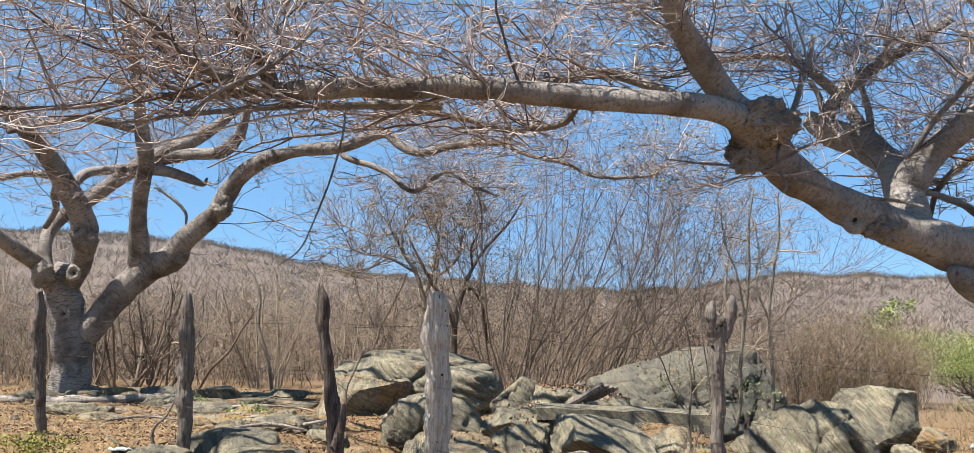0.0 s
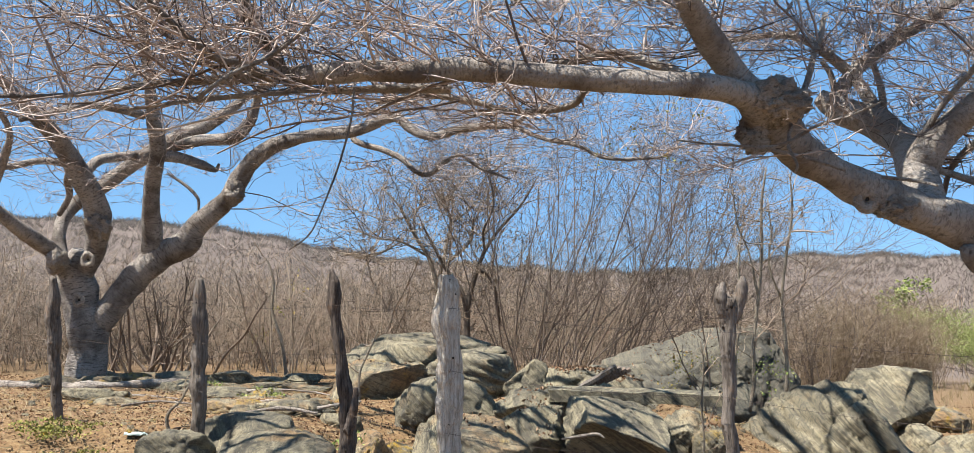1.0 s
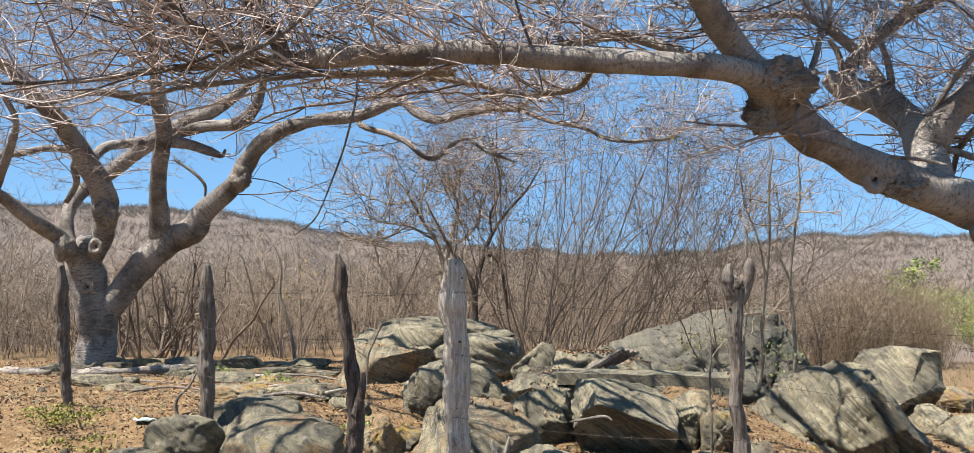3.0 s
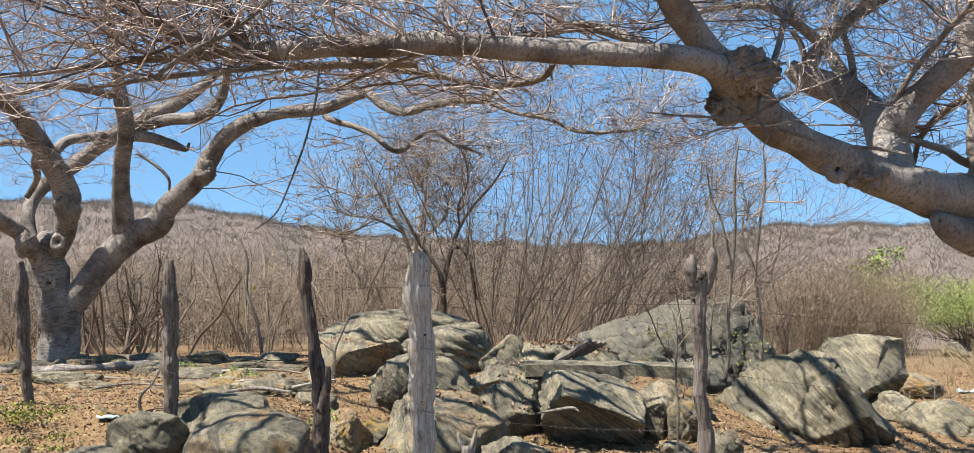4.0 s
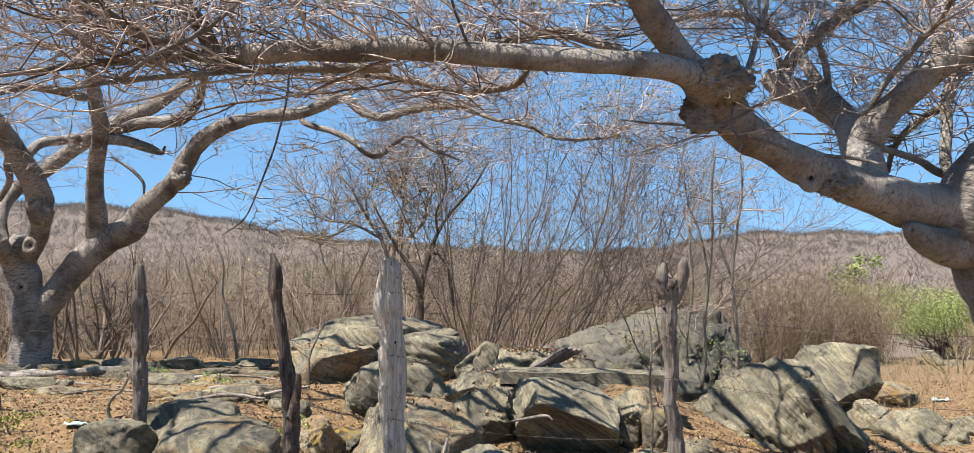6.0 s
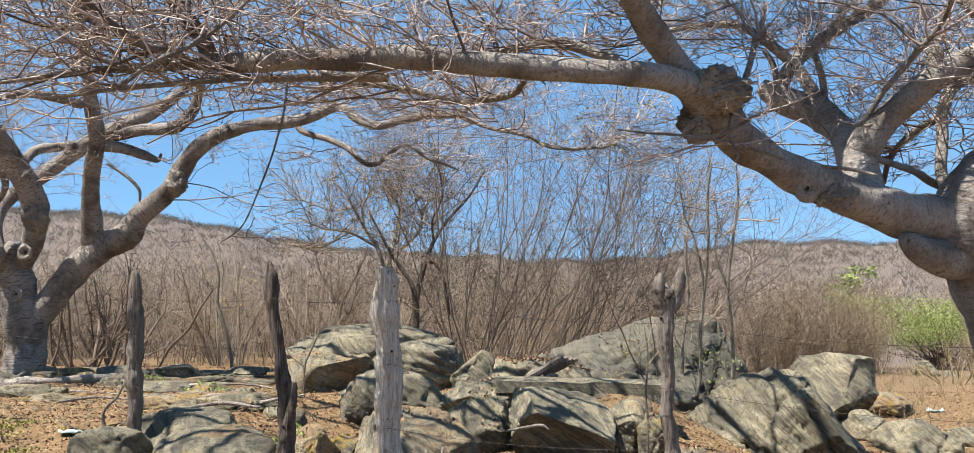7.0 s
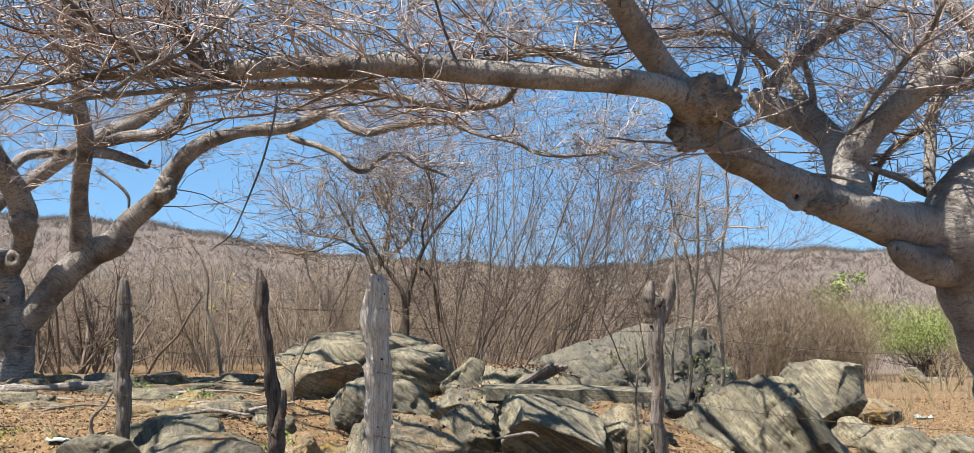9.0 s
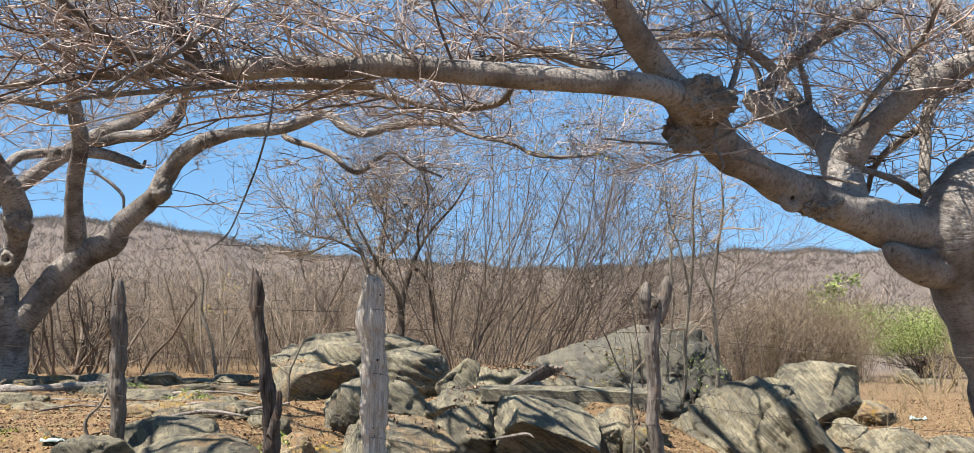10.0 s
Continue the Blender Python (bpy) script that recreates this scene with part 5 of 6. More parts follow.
crown(old_tree, "twig_tangle", 23, [
    (1, 8, (-0.6, -0.3, 0.6), 0.9, 1.6), (2, 16, (-0.5, -0.3, 0.8), 0.9, 2.0), (3, 14, (0.5, 0.1, 0.6), 0.9, 1.9), (4, 8, (0.5, 0, 0.6), 0.9, 1.6),
    (5, 3, (0.5, 0, -0.3), 0.7, 0.8), (6, 8, (-0.6, -0.2, 0), 0.8, 1.3), (8, 22, (0.6, -0.2, 0.15), 0.9, 1.5), (9, 14, (0.1, -0.2, 0.8), 1.0, 2.0),
    (10, 10, (0.7, -0.1, -0.1), 0.7, 1.2), (11, 10, (0.5, 0, -0.2), 0.8, 1.0), (12, 10, (-0.6, -0.2, 0.3), 0.9, 1.5), (14, 6, (-0.2, -0.2, 0.7), 0.9, 1.4)], 6)

fine_crown(road_tree, "fine_twig_tangle", 13, [
    (2, 26, (-0.4, 0, 0.3), 1.0, 0.9), (3, 22, (-0.5, 0.2, 0.2), 0.9, 0.9), (5, 36, (0.2, 0.3, 0.2), 1.0, 0.9), (6, 36, (-0.4, 0.3, 0), 0.9, 0.9),
    (10, 33, (0.3, 0.3, 0.2), 1.0, 0.9), (13, 36, (0.2, 0.6, 0.1), 1.1, 0.9), (14, 21, (0, 0.5, 0), 0.9, 0.8), (16, 16, (0.2, 0.2, 0.3), 0.9, 0.9), (1, 26, (-0.4, 0, 0.2), 0.9, 0.9),
    (20, 16, (-0.5, 0.1, 0), 0.7, 0.8), (21, 30, (-0.3, 0.2, -0.1), 0.8, 0.8), (17, 9, (-0.4, 0, 0.2), 0.9, 0.9), (18, 9, (-0.4, 0, 0), 0.8, 0.9)])
fine_crown(old_tree, "fine_twig_tangle", 29, [
    (8, 50, (0.5, 0, 0.1), 1.0, 1.1), (9, 30, (0.1, 0, 0.5), 1.1, 1.2), (10, 26, (0.5, 0, 0), 0.9, 1.0), (11, 22, (0.4, 0, -0.1), 0.8, 0.9), (3, 24, (0.4, 0, 0.3), 1.0, 1.1),
    (2, 24, (-0.2, 0, 0.4), 1.1, 1.1), (12, 16, (-0.3, 0, 0.2), 1.0, 1.1), (6, 12, (-0.3, 0, 0), 0.9, 1.0)])

def last_leaves(tree, spots):
    s, r = Sprays(91), random.Random(91)
    for x, y, z, n in spots:
        for i in range(n):
            s.leaf(Vector((x + r.gauss(0, 0.12), y + r.gauss(0, 0.12), z + r.gauss(0, 0.08))), r.uniform(0.03, 0.06))
    s.done("withered_leaf_cluster", YELLOW, tree, "few withered yellow leaves left on the twigs")


last_leaves(old_tree, [(1.40, 12.55, 4.06, 16), (1.29, 12.68, 3.75, 16), (1.73, 12.48, 3.63, 16), (1.84, 12.34, 4.27, 16), (0.94, 12.87, 3.82, 16), (2.13, 12.25, 4.13, 16)])

# Shrubs and brush
forked_shrub = thing("shrub", "pale grey leafless shrub forking above the boulders", "shrub", "bare shrubs", at=(-1.69, 19.58, ground_z(-1.69, 19.58)))
limb(forked_shrub, "stem", [(-1.68, 19.60, 0.86, 0.059), (-1.68, 19.54, 1.70, 0.053), (-1.73, 19.50, 2.24, 0.046), (-1.91, 19.46, 2.84, 0.040), (-2.15, 19.43, 3.21, 0.033), (-2.38, 19.40, 3.63, 0.026), (-2.56, 19.38, 3.93, 0.020), (-2.86, 19.36, 4.21, 0.013)], mat=PALE_BARK)
limb(forked_shrub, "stem", [(-1.73, 19.50, 2.24, 0.040), (-1.60, 19.60, 2.97, 0.034), (-1.51, 19.71, 3.53, 0.027), (-1.58, 19.83, 3.91, 0.020), (-1.37, 19.95, 4.42, 0.014)], mat=PALE_BARK)
limb(forked_shrub, "stem", [(-1.95, 19.45, 2.88, 0.026), (-2.42, 19.24, 3.13, 0.023), (-2.87, 19.03, 3.18, 0.019), (-3.33, 18.82, 3.37, 0.013)], mat=PALE_BARK)
limb(forked_shrub, "stem", [(-1.67, 19.47, 2.66, 0.033), (-1.14, 19.60, 3.15, 0.027), (-1.02, 19.73, 3.65, 0.020), (-0.68, 19.86, 4.22, 0.014)], mat=PALE_BARK)
limb(forked_shrub, "stem", [(-2.15, 19.43, 3.21, 0.026), (-2.23, 19.60, 3.65, 0.020), (-2.10, 19.77, 4.03, 0.017), (-2.39, 19.94, 4.50, 0.014)], mat=PALE_BARK)
limb(forked_shrub, "stem", [(-2.38, 19.40, 3.63, 0.020), (-2.83, 19.54, 3.59, 0.017), (-3.39, 19.66, 3.79, 0.013), (-3.84, 19.79, 3.81, 0.010)], mat=PALE_BARK)
limb(forked_shrub, "stem", [(-1.48, 19.41, 3.50, 0.020), (-0.99, 19.25, 3.90, 0.017), (-0.80, 19.08, 4.41, 0.013), (-0.26, 18.92, 4.68, 0.010)], mat=PALE_BARK)
limb(forked_shrub, "stem", [(-2.45, 19.44, 3.15, 0.020), (-3.09, 19.66, 2.87, 0.017), (-3.73, 19.85, 2.95, 0.014)], mat=PALE_BARK)
crown(forked_shrub, "twig_tangle", 141, [(0, 28, (0, 0, 0.3), 0.9, 1.2), (1, 28, (0, 0, 0.3), 0.9, 1.2), (2, 28, (0, 0, 0.3), 0.9, 1.2), (3, 28, (0, 0, 0.3), 0.9, 1.2), (4, 28, (0, 0, 0.3), 0.9, 1.2), (5, 28, (0, 0, 0.3), 0.9, 1.2), (6, 28, (0, 0, 0.3), 0.9, 1.2), (7, 28, (0, 0, 0.3), 0.9, 1.2)], 5, BRUSH)
dark_shrub = thing("shrub", "dark-stemmed leafless shrub rising behind the boulders", "shrub", "bare shrubs", at=(-1.13, 18.88, ground_z(-1.13, 18.88)))
limb(dark_shrub, "stem", [(-1.12, 18.90, 0.82, 0.077), (-1.12, 18.86, 1.34, 0.070), (-1.12, 18.84, 1.71, 0.062), (-1.17, 18.81, 2.04, 0.049), (-1.35, 18.79, 2.36, 0.042), (-1.55, 18.77, 2.64, 0.035), (-1.78, 18.74, 3.06, 0.025), (-1.99, 18.71, 3.46, 0.017)], mat=DARK_BARK)
limb(dark_shrub, "stem", [(-1.12, 18.83, 1.78, 0.056), (-1.05, 18.88, 2.21, 0.049), (-0.94, 18.94, 2.57, 0.042), (-0.80, 19.00, 2.95, 0.035), (-0.54, 19.05, 3.36, 0.028), (-0.13, 19.10, 3.83, 0.022), (0.21, 19.14, 4.41, 0.014)], mat=DARK_BARK)
limb(dark_shrub, "stem", [(-0.93, 18.78, 2.56, 0.028), (-0.75, 18.88, 2.50, 0.028), (-0.58, 19.01, 2.15, 0.025), (-0.51, 19.15, 1.57, 0.021)], mat=DARK_BARK)
limb(dark_shrub, "stem", [(-0.79, 18.75, 2.94, 0.028), (-0.82, 18.59, 3.29, 0.021), (-0.63, 18.42, 3.74, 0.017), (-0.69, 18.25, 4.29, 0.014)], mat=DARK_BARK)
crown(dark_shrub, "twig_tangle", 142, [(0, 16, (0, 0, 0.35), 0.9, 1.2), (1, 16, (0, 0, 0.35), 0.9, 1.2), (2, 16, (0, 0, 0.35), 0.9, 1.2), (3, 16, (0, 0, 0.35), 0.9, 1.2)], 5, BRUSH)
sapling_a = thing("shrub", "slender bare sapling with a pale grey stem", "shrub", "bare shrubs", at=(3.14, 14.42, ground_z(3.14, 14.42)))
limb(sapling_a, "stem", [(3.13, 14.42, 0.37, 0.027), (3.19, 14.39, 0.82, 0.027), (3.18, 14.35, 1.35, 0.027), (3.24, 14.31, 1.97, 0.024), (3.30, 14.26, 2.58, 0.021), (3.29, 14.22, 3.20, 0.018), (3.35, 14.17, 3.81, 0.012)], mat=PALE_BARK)
limb(sapling_a, "stem", [(3.24, 14.31, 1.97, 0.018), (3.14, 14.27, 2.50, 0.015), (2.95, 14.23, 3.02, 0.012), (2.87, 14.19, 3.55, 0.009)], mat=PALE_BARK)
crown(sapling_a, "twig_tangle", 150, [(0, 14, (0, 0, 0.3), 0.9, 0.6), (1, 14, (0, 0, 0.3), 0.9, 0.6)], 5, BRUSH)
sapling_b = thing("shrub", "slender bare sapling with a pale grey stem", "shrub", "bare shrubs", at=(3.69, 14.72, ground_z(3.69, 14.72)))
limb(sapling_b, "stem", [(3.67, 14.72, 0.34, 0.028), (3.72, 14.69, 0.80, 0.031), (3.70, 14.65, 1.34, 0.028), (3.65, 14.61, 1.97, 0.024), (3.71, 14.56, 2.60, 0.022), (3.80, 14.52, 3.23, 0.016), (3.76, 14.48, 3.77, 0.012)], mat=PALE_BARK)
limb(sapling_b, "stem", [(3.65, 14.61, 1.97, 0.018), (3.47, 14.57, 2.42, 0.016), (3.50, 14.54, 2.96, 0.012), (3.44, 14.50, 3.41, 0.010)], mat=PALE_BARK)
crown(sapling_b, "twig_tangle", 151, [(0, 14, (0, 0, 0.3), 0.9, 0.6), (1, 14, (0, 0, 0.3), 0.9, 0.6)], 5, BRUSH)
sapling_c = thing("shrub", "slender bare sapling with a pale grey stem", "shrub", "bare shrubs", at=(3.08, 15.02, ground_z(3.08, 15.02)))
limb(sapling_c, "stem", [(3.07, 15.02, 0.43, 0.019), (3.05, 14.97, 1.07, 0.019), (3.13, 14.92, 1.80, 0.019), (3.09, 14.87, 2.45, 0.016), (3.17, 14.82, 3.18, 0.012)], mat=PALE_BARK)
crown(sapling_c, "twig_tangle", 152, [(0, 14, (0, 0, 0.3), 0.9, 0.6)], 5, BRUSH)


def dead_stem(label, rows):
    ob = thing("dead_stem", label, "dead stem", "thin dead stems", at=(rows[0][0], rows[0][1], ground_z(rows[0][0], rows[0][1])))
    rows = [(rows[0][0], rows[0][1], min(rows[0][2], ground_z(rows[0][0], rows[0][1])) - 0.05, rows[0][3])] + list(rows)
    limb(ob, "stem", rows, mat=PALE_BARK)
    crown(ob, "twig", int(abs(rows[0][0]) * 100), [(0, 5, (0, 0, 0.3), 0.9, 0.35)], 2, BRUSH)


dead_stem("thin pale crooked dead stem standing before a boulder", [(-2.05, 12.20, 0.69, 0.015), (-2.05, 12.20, 0.95, 0.015), (-1.99, 12.20, 1.13, 0.014), (-1.89, 12.20, 1.34, 0.011), (-1.84, 12.20, 1.47, 0.008)])
dead_stem("thin dark dead stem standing by the forked post", [(1.51, 9.00, 0.23, 0.012), (1.52, 9.00, 0.55, 0.011), (1.51, 9.00, 0.88, 0.010), (1.53, 9.00, 1.16, 0.008), (1.50, 9.00, 1.43, 0.006)])
dead_stem("thin dark crooked dead stem curling beside a post", [(-3.30, 9.20, 0.52, 0.017), (-3.34, 9.20, 0.64, 0.017), (-3.31, 9.20, 0.74, 0.014), (-3.22, 9.20, 0.83, 0.011), (-3.08, 9.20, 1.06, 0.009)])
dead_stem("thin bare stem standing at the edge of the leaves", [(-4.19, 17.50, 0.75, 0.032), (-4.30, 17.50, 1.29, 0.032), (-4.47, 17.50, 1.77, 0.027), (-4.45, 17.50, 2.26, 0.022), (-4.59, 17.50, 2.69, 0.011)])


def shrub(label, x, y, height, spread, stems, seed, lean=0.0, mat=SHRUB, thick=0.02, levels=2, kids=6, wide=0.15, name="shrub"):
    z = ground_z(x, y)
    ob = thing(name, label, "shrub", "bare shrubs", at=(x, y, z))
    s, r = Sprays(seed), random.Random(seed)
    for k in range(stems):
        a = r.uniform(-1, 1)
        d = Vector((a * spread + lean, r.uniform(-0.6, 0.6) * spread, 1)).normalized()
        p = Vector((x + r.uniform(-wide, wide) + a * wide, y + r.uniform(-wide, wide), z - 0.05))
        one = Sprays(seed * 100 + k)
        pts = one.grow(p, d, height * r.uniform(0.65, 1.05), thick * r.uniform(0.6, 1.2), 0, 0, 0.19, 0.03, 6, 9)
        one.done("stem", mat, ob, kind="")
        for q in range(kids):
            i = r.randint(2, 9)
            e = (pts[i] - pts[i - 1]).normalized()
            s.grow(pts[i], e + s.jitter(0.8), height * r.uniform(0.16, 0.34), thick * 0.3, levels - 1, 5, 0.36, 0.06, 3, 5)
    s.done("twig_tangle", mat, ob)
    return ob


shrub("grey leafless shrub with spreading forked branches", -1.55, 20.3, 4.4, 0.85, 7, 31, thick=0.020, kids=22, wide=0.08, mat=BRUSH)
shrub("dark many-stemmed leafless shrub fanning out behind boulders", -0.1, 18.6, 5.0, 0.42, 15, 32, lean=0.10, kids=18, wide=0.20, thick=0.014)
shrub("dark many-stemmed leafless shrub fanning out behind boulders", 0.7, 18.4, 5.4, 0.55, 16, 35, lean=0.42, kids=18, wide=0.30, thick=0.013)
shrub("dark many-stemmed leafless shrub fanning out behind boulders", 1.6, 18.8, 5.5, 0.60, 16, 33, lean=0.55, kids=18, wide=0.35, thick=0.013)
shrub("dark many-stemmed leafless shrub fanning out behind boulders", 2.6, 19.5, 5.1, 0.55, 14, 34, lean=0.48, kids=17, wide=0.40, thick=0.012)
shrub("dark many-stemmed leafless shrub fanning out behind boulders", 4.2, 20.5, 3.6, 0.40, 6, 36, lean=0.05, kids=17, wide=0.45, thick=0.014)
shrub("slender bare sapling with thin grey stems", 2.6, 13.9, 3.3, 0.2, 4, 37, kids=8, wide=0.1, thick=0.011)
shrub("tangled dark brush heap at the edge of the clearing", -7.0, 18.6, 2.0, 0.9, 26, 38, kids=7, thick=0.034, wide=0.6)
shrub("leafless grey shrub at the edge of the clearing", -4.7, 19.5, 2.3, 0.5, 9, 39, kids=7, wide=0.2, mat=BRUSH)
shrub("leafless grey shrub at the edge of the clearing", -3.2, 20.5, 3.0, 0.4, 10, 40, kids=7, wide=0.25, mat=BRUSH)
shrub("leafless grey shrub at the edge of the clearing", -11.0, 20.0, 3.0, 0.5, 10, 41, kids=7, wide=0.25, mat=BRUSH)
shrub("leafless shrub at the edge of the dry clearing", 6.0, 20.5, 2.5, 0.6, 14, 42, kids=14, wide=0.5, thick=0.010)
shrub("leafless shrub at the edge of the dry clearing", 9.3, 24.0, 1.8, 0.7, 9, 44, kids=10, wide=0.3, thick=0.009, mat=BRUSH)
shrub("low straw-coloured shrub in the dry clearing", 11.2, 22.5, 1.2, 0.9, 10, 45, kids=6, wide=0.4, mat=STRAW)
shrub("low straw-coloured shrub in the dry clearing", 9.6, 20.5, 0.8, 0.9, 10, 46, kids=6, wide=0.4, mat=STRAW)
shrub("leafless shrub at the edge of the dry clearing", 9.6, 18.0, 2.2, 0.7, 8, 43, kids=10, wide=0.2, thick=0.009, mat=BRUSH)


def thicket(name, label, count, seed, area, tall, mat, stems=6, kids=4, thin=1.0):
    """Dense leafless scrub; area: nearest and farthest distance, and bearings from +y."""
    s, r = Sprays(seed), random.Random(seed)
    for i in range(count):
        d = area[0] + (area[1] - area[0]) * r.random() ** 1.4
        a = radians(r.uniform(area[2], area[3]))
        x, y = d * math.sin(a), d * math.cos(a)
        z = ground_z(x, y)
        h = tall * r.uniform(0.55, 1.15)
        for k in range(stems):
            p = Vector((x + r.uniform(-0.5, 0.5), y + r.uniform(-0.5, 0.5), z - 0.1))
            e = Vector((r.uniform(-0.42, 0.42), r.uniform(-0.4, 0.4), 1))
            s.grow(p, e, h * r.uniform(0.5, 1.0), 0.012 * thin * (d / 30) ** 0.5 * r.uniform(0.5, 1.2), 1, kids, 0.24, 0.05, 3, 4)
    ob = s.done(name, mat, None)
    tagged(ob, label, "scrub", "", "stuff")


thicket("scrub", "dense thicket of leafless grey-brown scrub", 150, 50, (20.5, 26, -40, 14), 2.7, BRUSH, 7, 9, 0.8)
thicket("scrub", "dense thicket of leafless grey-brown scrub", 760, 51, (24, 42, -40, 17), 2.6, BRUSH, 8, 7, 0.72)
thicket("scrub", "dense thicket of leafless grey-brown scrub", 480, 52, (40, 85, -42, 42), 3.2, BRUSH, 6, 4, 0.85)
thicket("scrub", "dense thicket of leafless grey-brown scrub", 160, 53, (36, 50, 24, 42), 2.6, BRUSH)
thicket("brown_scrub", "dense soft brown thicket of fine dry stems", 180, 54, (25, 31, 15.8, 21.0), 2.1, BROWN, 13, 6, 0.55)


def far_woods(count, seed):
    s, r = Sprays(seed), random.Random(seed)
    for i in range(count):
        d = 75 + 125 * r.random() ** 0.8
        a = radians(r.uniform(-44, 44))
        x, y = d * math.sin(a), d * math.cos(a)
        z = ground_z(x, y)
        h = r.uniform(0.45, 1.05)
        for k in range(12):
            p = Vector((x + r.uniform(-1.1, 1.1), y + r.uniform(-1.1, 1.1), z - 0.1))
            q = p + Vector((r.gauss(0, 0.55), r.gauss(0, 0.55), r.uniform(0.25, 1.0))) * h
            s.stick([p, q], 0.026 * d / 120, 0.014 * d / 120)
    ob = s.done("far_woods", FAR, None)
    tagged(ob, "leafless grey-brown scrub covering the far hills", "woods", "", "stuff")


far_woods(7600, 61)


def leafy(name, label, c, size, count, leaf, seed, mat, clumps=14):
    z = ground_z(c[0], c[1])
    ob = thing(name, label, "shrub", "green plants", at=(c[0], c[1], z))
    s, r = Sprays(seed), random.Random(seed)
    st = Sprays(seed + 1)
    base = Vector((c[0], c[1], z))
    for k in range(clumps):
        q = base + Vector((r.gauss(0, 0.45) * size[0], r.gauss(0, 0.4) * size[1], size[2] * r.uniform(0.35, 1.0)))
        st.stick([base + st.jitter(0.12 * size[0]), base.lerp(q, 0.5) + st.jitter(0.1 * size[2]), q], 0.006 * size[2], 0.002 * size[2])
        for i in range(count // clumps):
            s.leaf(q + Vector((r.gauss(0, 0.16) * size[0], r.gauss(0, 0.16) * size[1], r.gauss(0, 0.06) * size[2])), leaf * r.uniform(0.6, 1.3))
    s.done("foliage", mat, ob)
    st.done("stem", SHRUB, ob)


leafy("green_bush", "feathery pale green bush at the edge of the scrub", (12.9, 28.0), (2.9, 1.6, 2.0), 26000, 0.045, 71, LEAF, 110)
leafy("green_bush", "pale green bush among bare scrub", (21.8, 60.0), (1.6, 1.2, 3.6), 800, 0.22, 72, LEAF, 12)
leafy("low_plant", "low bright green weed by the fence", (-4.30, 8.95), (0.50, 0.35, 0.20), 700, 0.032, 73, WEED, 18)
leafy("low_plant", "low bright green weed by the fence", (-3.95, 8.65), (0.35, 0.3, 0.13), 300, 0.03, 74, WEED, 10)
leafy("low_plant", "small green weed at the foot of the boulders", (-1.6, 9.05), (0.22, 0.18, 0.3), 120, 0.035, 78, LEAF, 6)
leafy("low_plant", "small green weed growing in dry leaves", (-3.1, 12.2), (0.25, 0.2, 0.16), 110, 0.035, 79, LEAF, 6)
leafy("low_plant", "small green weed growing in dry leaves", (-4.2, 13.4), (0.25, 0.2, 0.16), 110, 0.035, 80, LEAF, 6)
leafy("sprig", "small shrub with a few yellow leaves", (-5.1, 20.1), (0.7, 0.5, 1.75), 70, 0.07, 75, YELLOW, 4)
leafy("sprig", "sparse yellow-green sprig growing by the rocks", (2.55, 14.0), (0.8, 0.3, 0.85), 170, 0.045, 76, YELLOW, 9)
leafy("sprig", "sparse yellow-green sprig growing by the rocks", (3.3, 14.4), (0.5, 0.3, 1.2), 110, 0.045, 77, LEAF, 5)


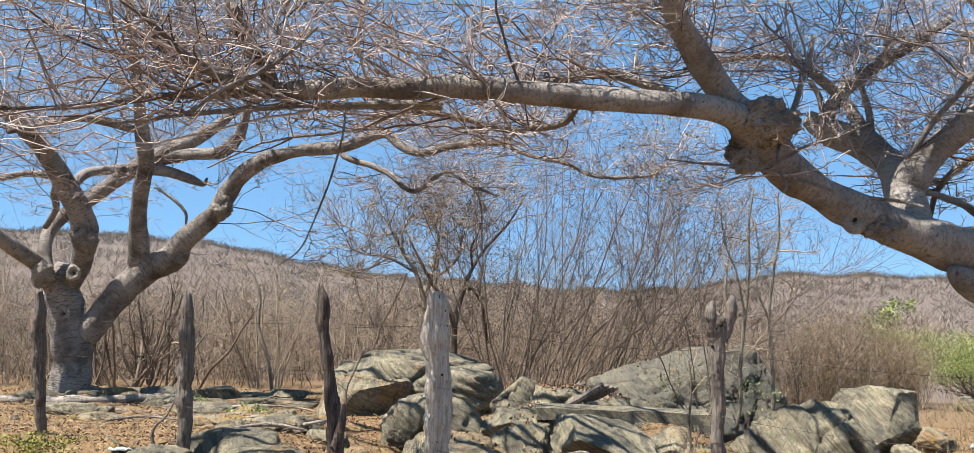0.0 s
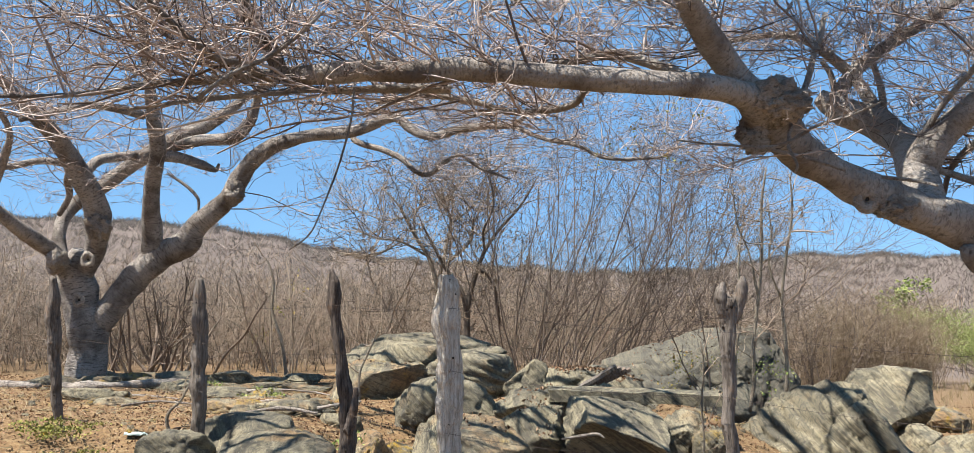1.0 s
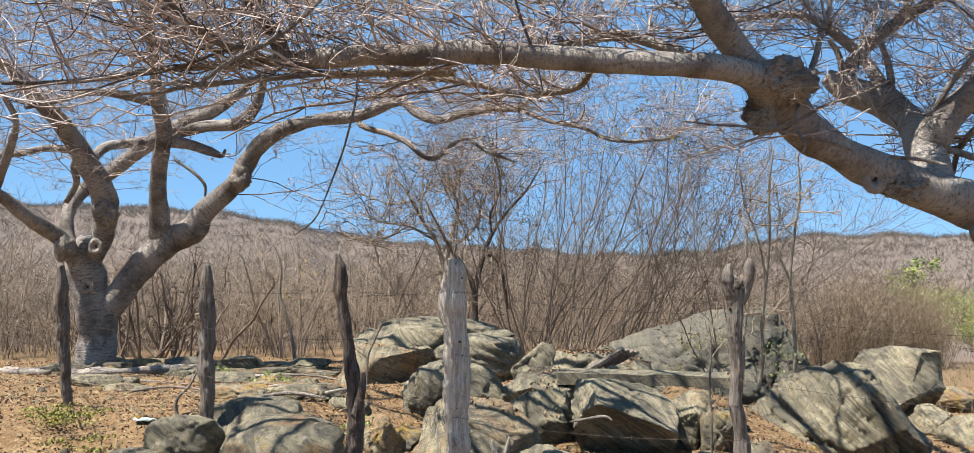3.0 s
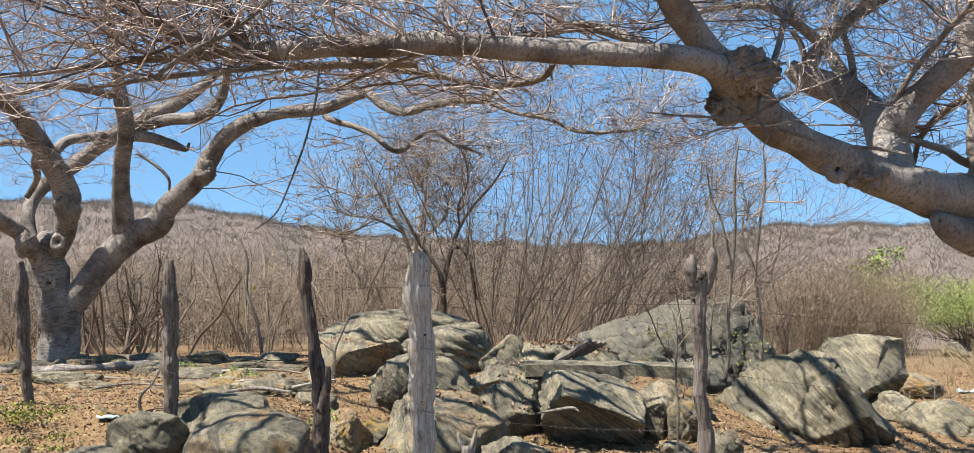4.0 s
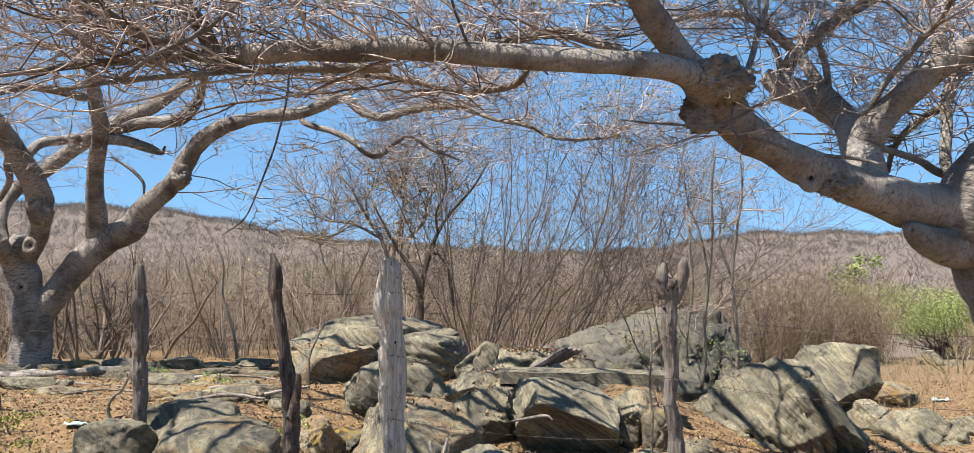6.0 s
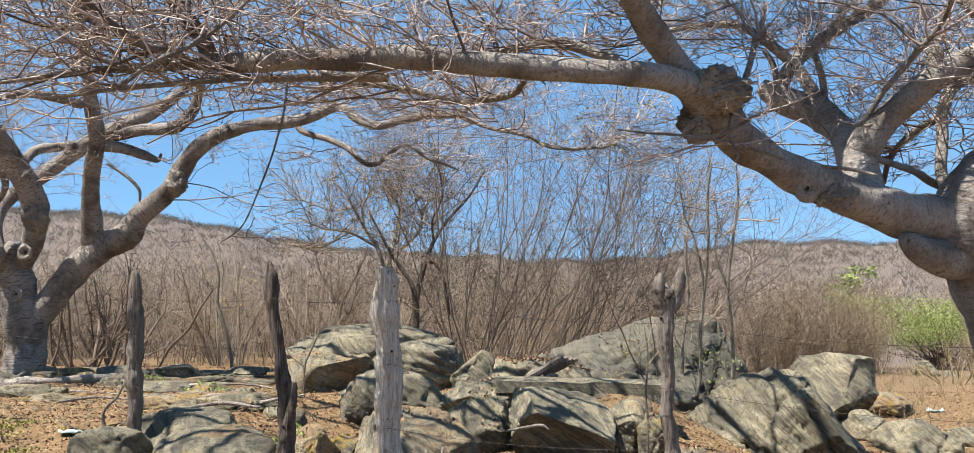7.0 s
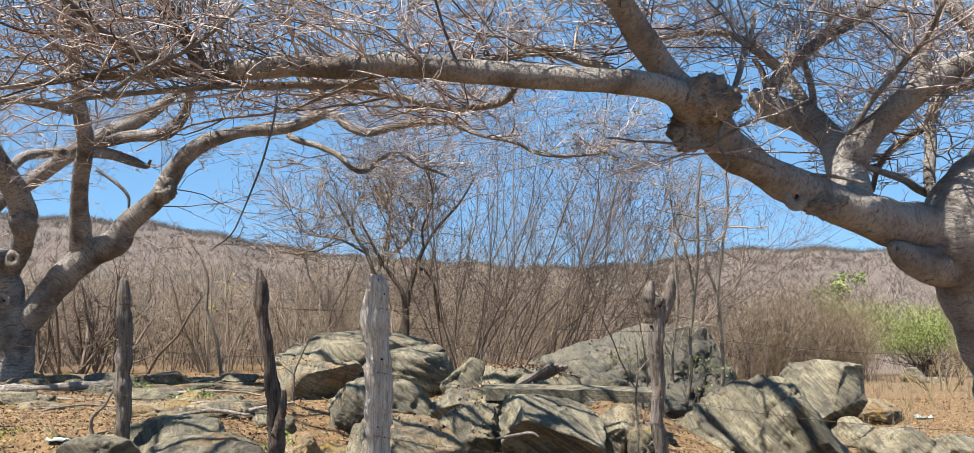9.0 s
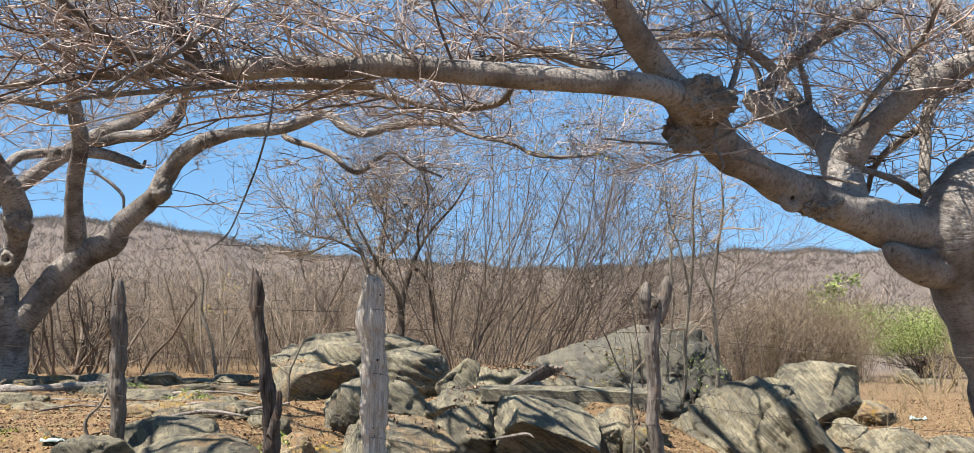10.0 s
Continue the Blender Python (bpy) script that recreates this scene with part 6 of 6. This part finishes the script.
def fallen_leaves(count, seed):
    s, r = Sprays(seed), random.Random(seed)
    for i in range(count):
        y = r.uniform(6.5, 18.5)
        x = r.uniform(-0.58, 0.58) * y
        z = ground_z(x, y)
        s.leaf(Vector((x, y, z + r.uniform(0.001, 0.012))), r.uniform(0.018, 0.042))
    for seed_no, n in ((11, 700), (5, 60), (12, 25), (13, 90), (4, 40), (3, 25), (6, 60), (9, 30), (29, 30), (2, 30)):
        for i in range(n if TOPS.get(seed_no) else 0):          # caught on the flat tops of stones
            p = r.choice(TOPS[seed_no])
            s.leaf(p + Vector((r.uniform(-0.03, 0.03), r.uniform(-0.03, 0.03), 0.012)), r.uniform(0.025, 0.06))
    ob = s.done("fallen_leaves", DEAD, None)
    tagged(ob, "curled red-brown fallen leaves", "fallen leaves", "", "stuff")
    g = Sprays(seed + 1)
    for i in range(520):
        y = r.uniform(14.5, 26)
        x = r.uniform(0.12, 0.6) * y if i % 6 else r.uniform(-0.6, 0.12) * y
        p = Vector((x, y, ground_z(x, y)))
        for k in range(6):
            g.stick([p, p + Vector((r.uniform(-0.12, 0.12), r.uniform(-0.12, 0.12), r.uniform(0.08, 0.3)))], 0.004, 0.0015)
    for i in range(1500):
        y = r.uniform(7.5, 14)
        x = r.uniform(-0.55, 0.55) * y
        p = Vector((x, y, ground_z(x, y) + 0.015))
        e = Vector((r.uniform(-1, 1), r.uniform(-1, 1), r.uniform(0, 0.25))) * r.uniform(0.08, 0.3)
        g.stick([p, p + e * 0.5 + g.jitter(0.03), p + e], 0.005, 0.002)
    st = Sprays(seed + 2)
    for i in range(700):
        y = r.uniform(7.5, 17)
        x = r.uniform(-0.56, 0.56) * y
        w = r.uniform(0.015, 0.07)
        p, b0 = Vector((x, y, ground_z(x, y) + w * 0.15)), len(st.v)
        top = [p + Vector((math.cos(k * 1.05) * w * r.uniform(0.6, 1.1), math.sin(k * 1.05) * w * r.uniform(0.6, 1.1), 0)) for k in range(6)]
        st.v += [q - Vector((0, 0, w * 0.6)) for q in top] + [q + (p - q) * 0.3 + Vector((0, 0, w * r.uniform(0.3, 0.55))) for q in top]
        st.f += [(b0 + k, b0 + (k + 1) % 6, b0 + 6 + (k + 1) % 6, b0 + 6 + k) for k in range(6)] + [tuple(b0 + 6 + k for k in range(6))]
    ob = st.done("pebble_scatter", rock_mat(0.9, 0.0), None)
    tagged(ob, "small grey and tan stones in dry leaves", "pebbles", "", "stuff")
    ob = g.done("dry_grass", STRAW, None)
    tagged(ob, "dry straw-coloured grass and fallen twigs", "dry grass", "", "stuff")


fallen_leaves(50000, 81)
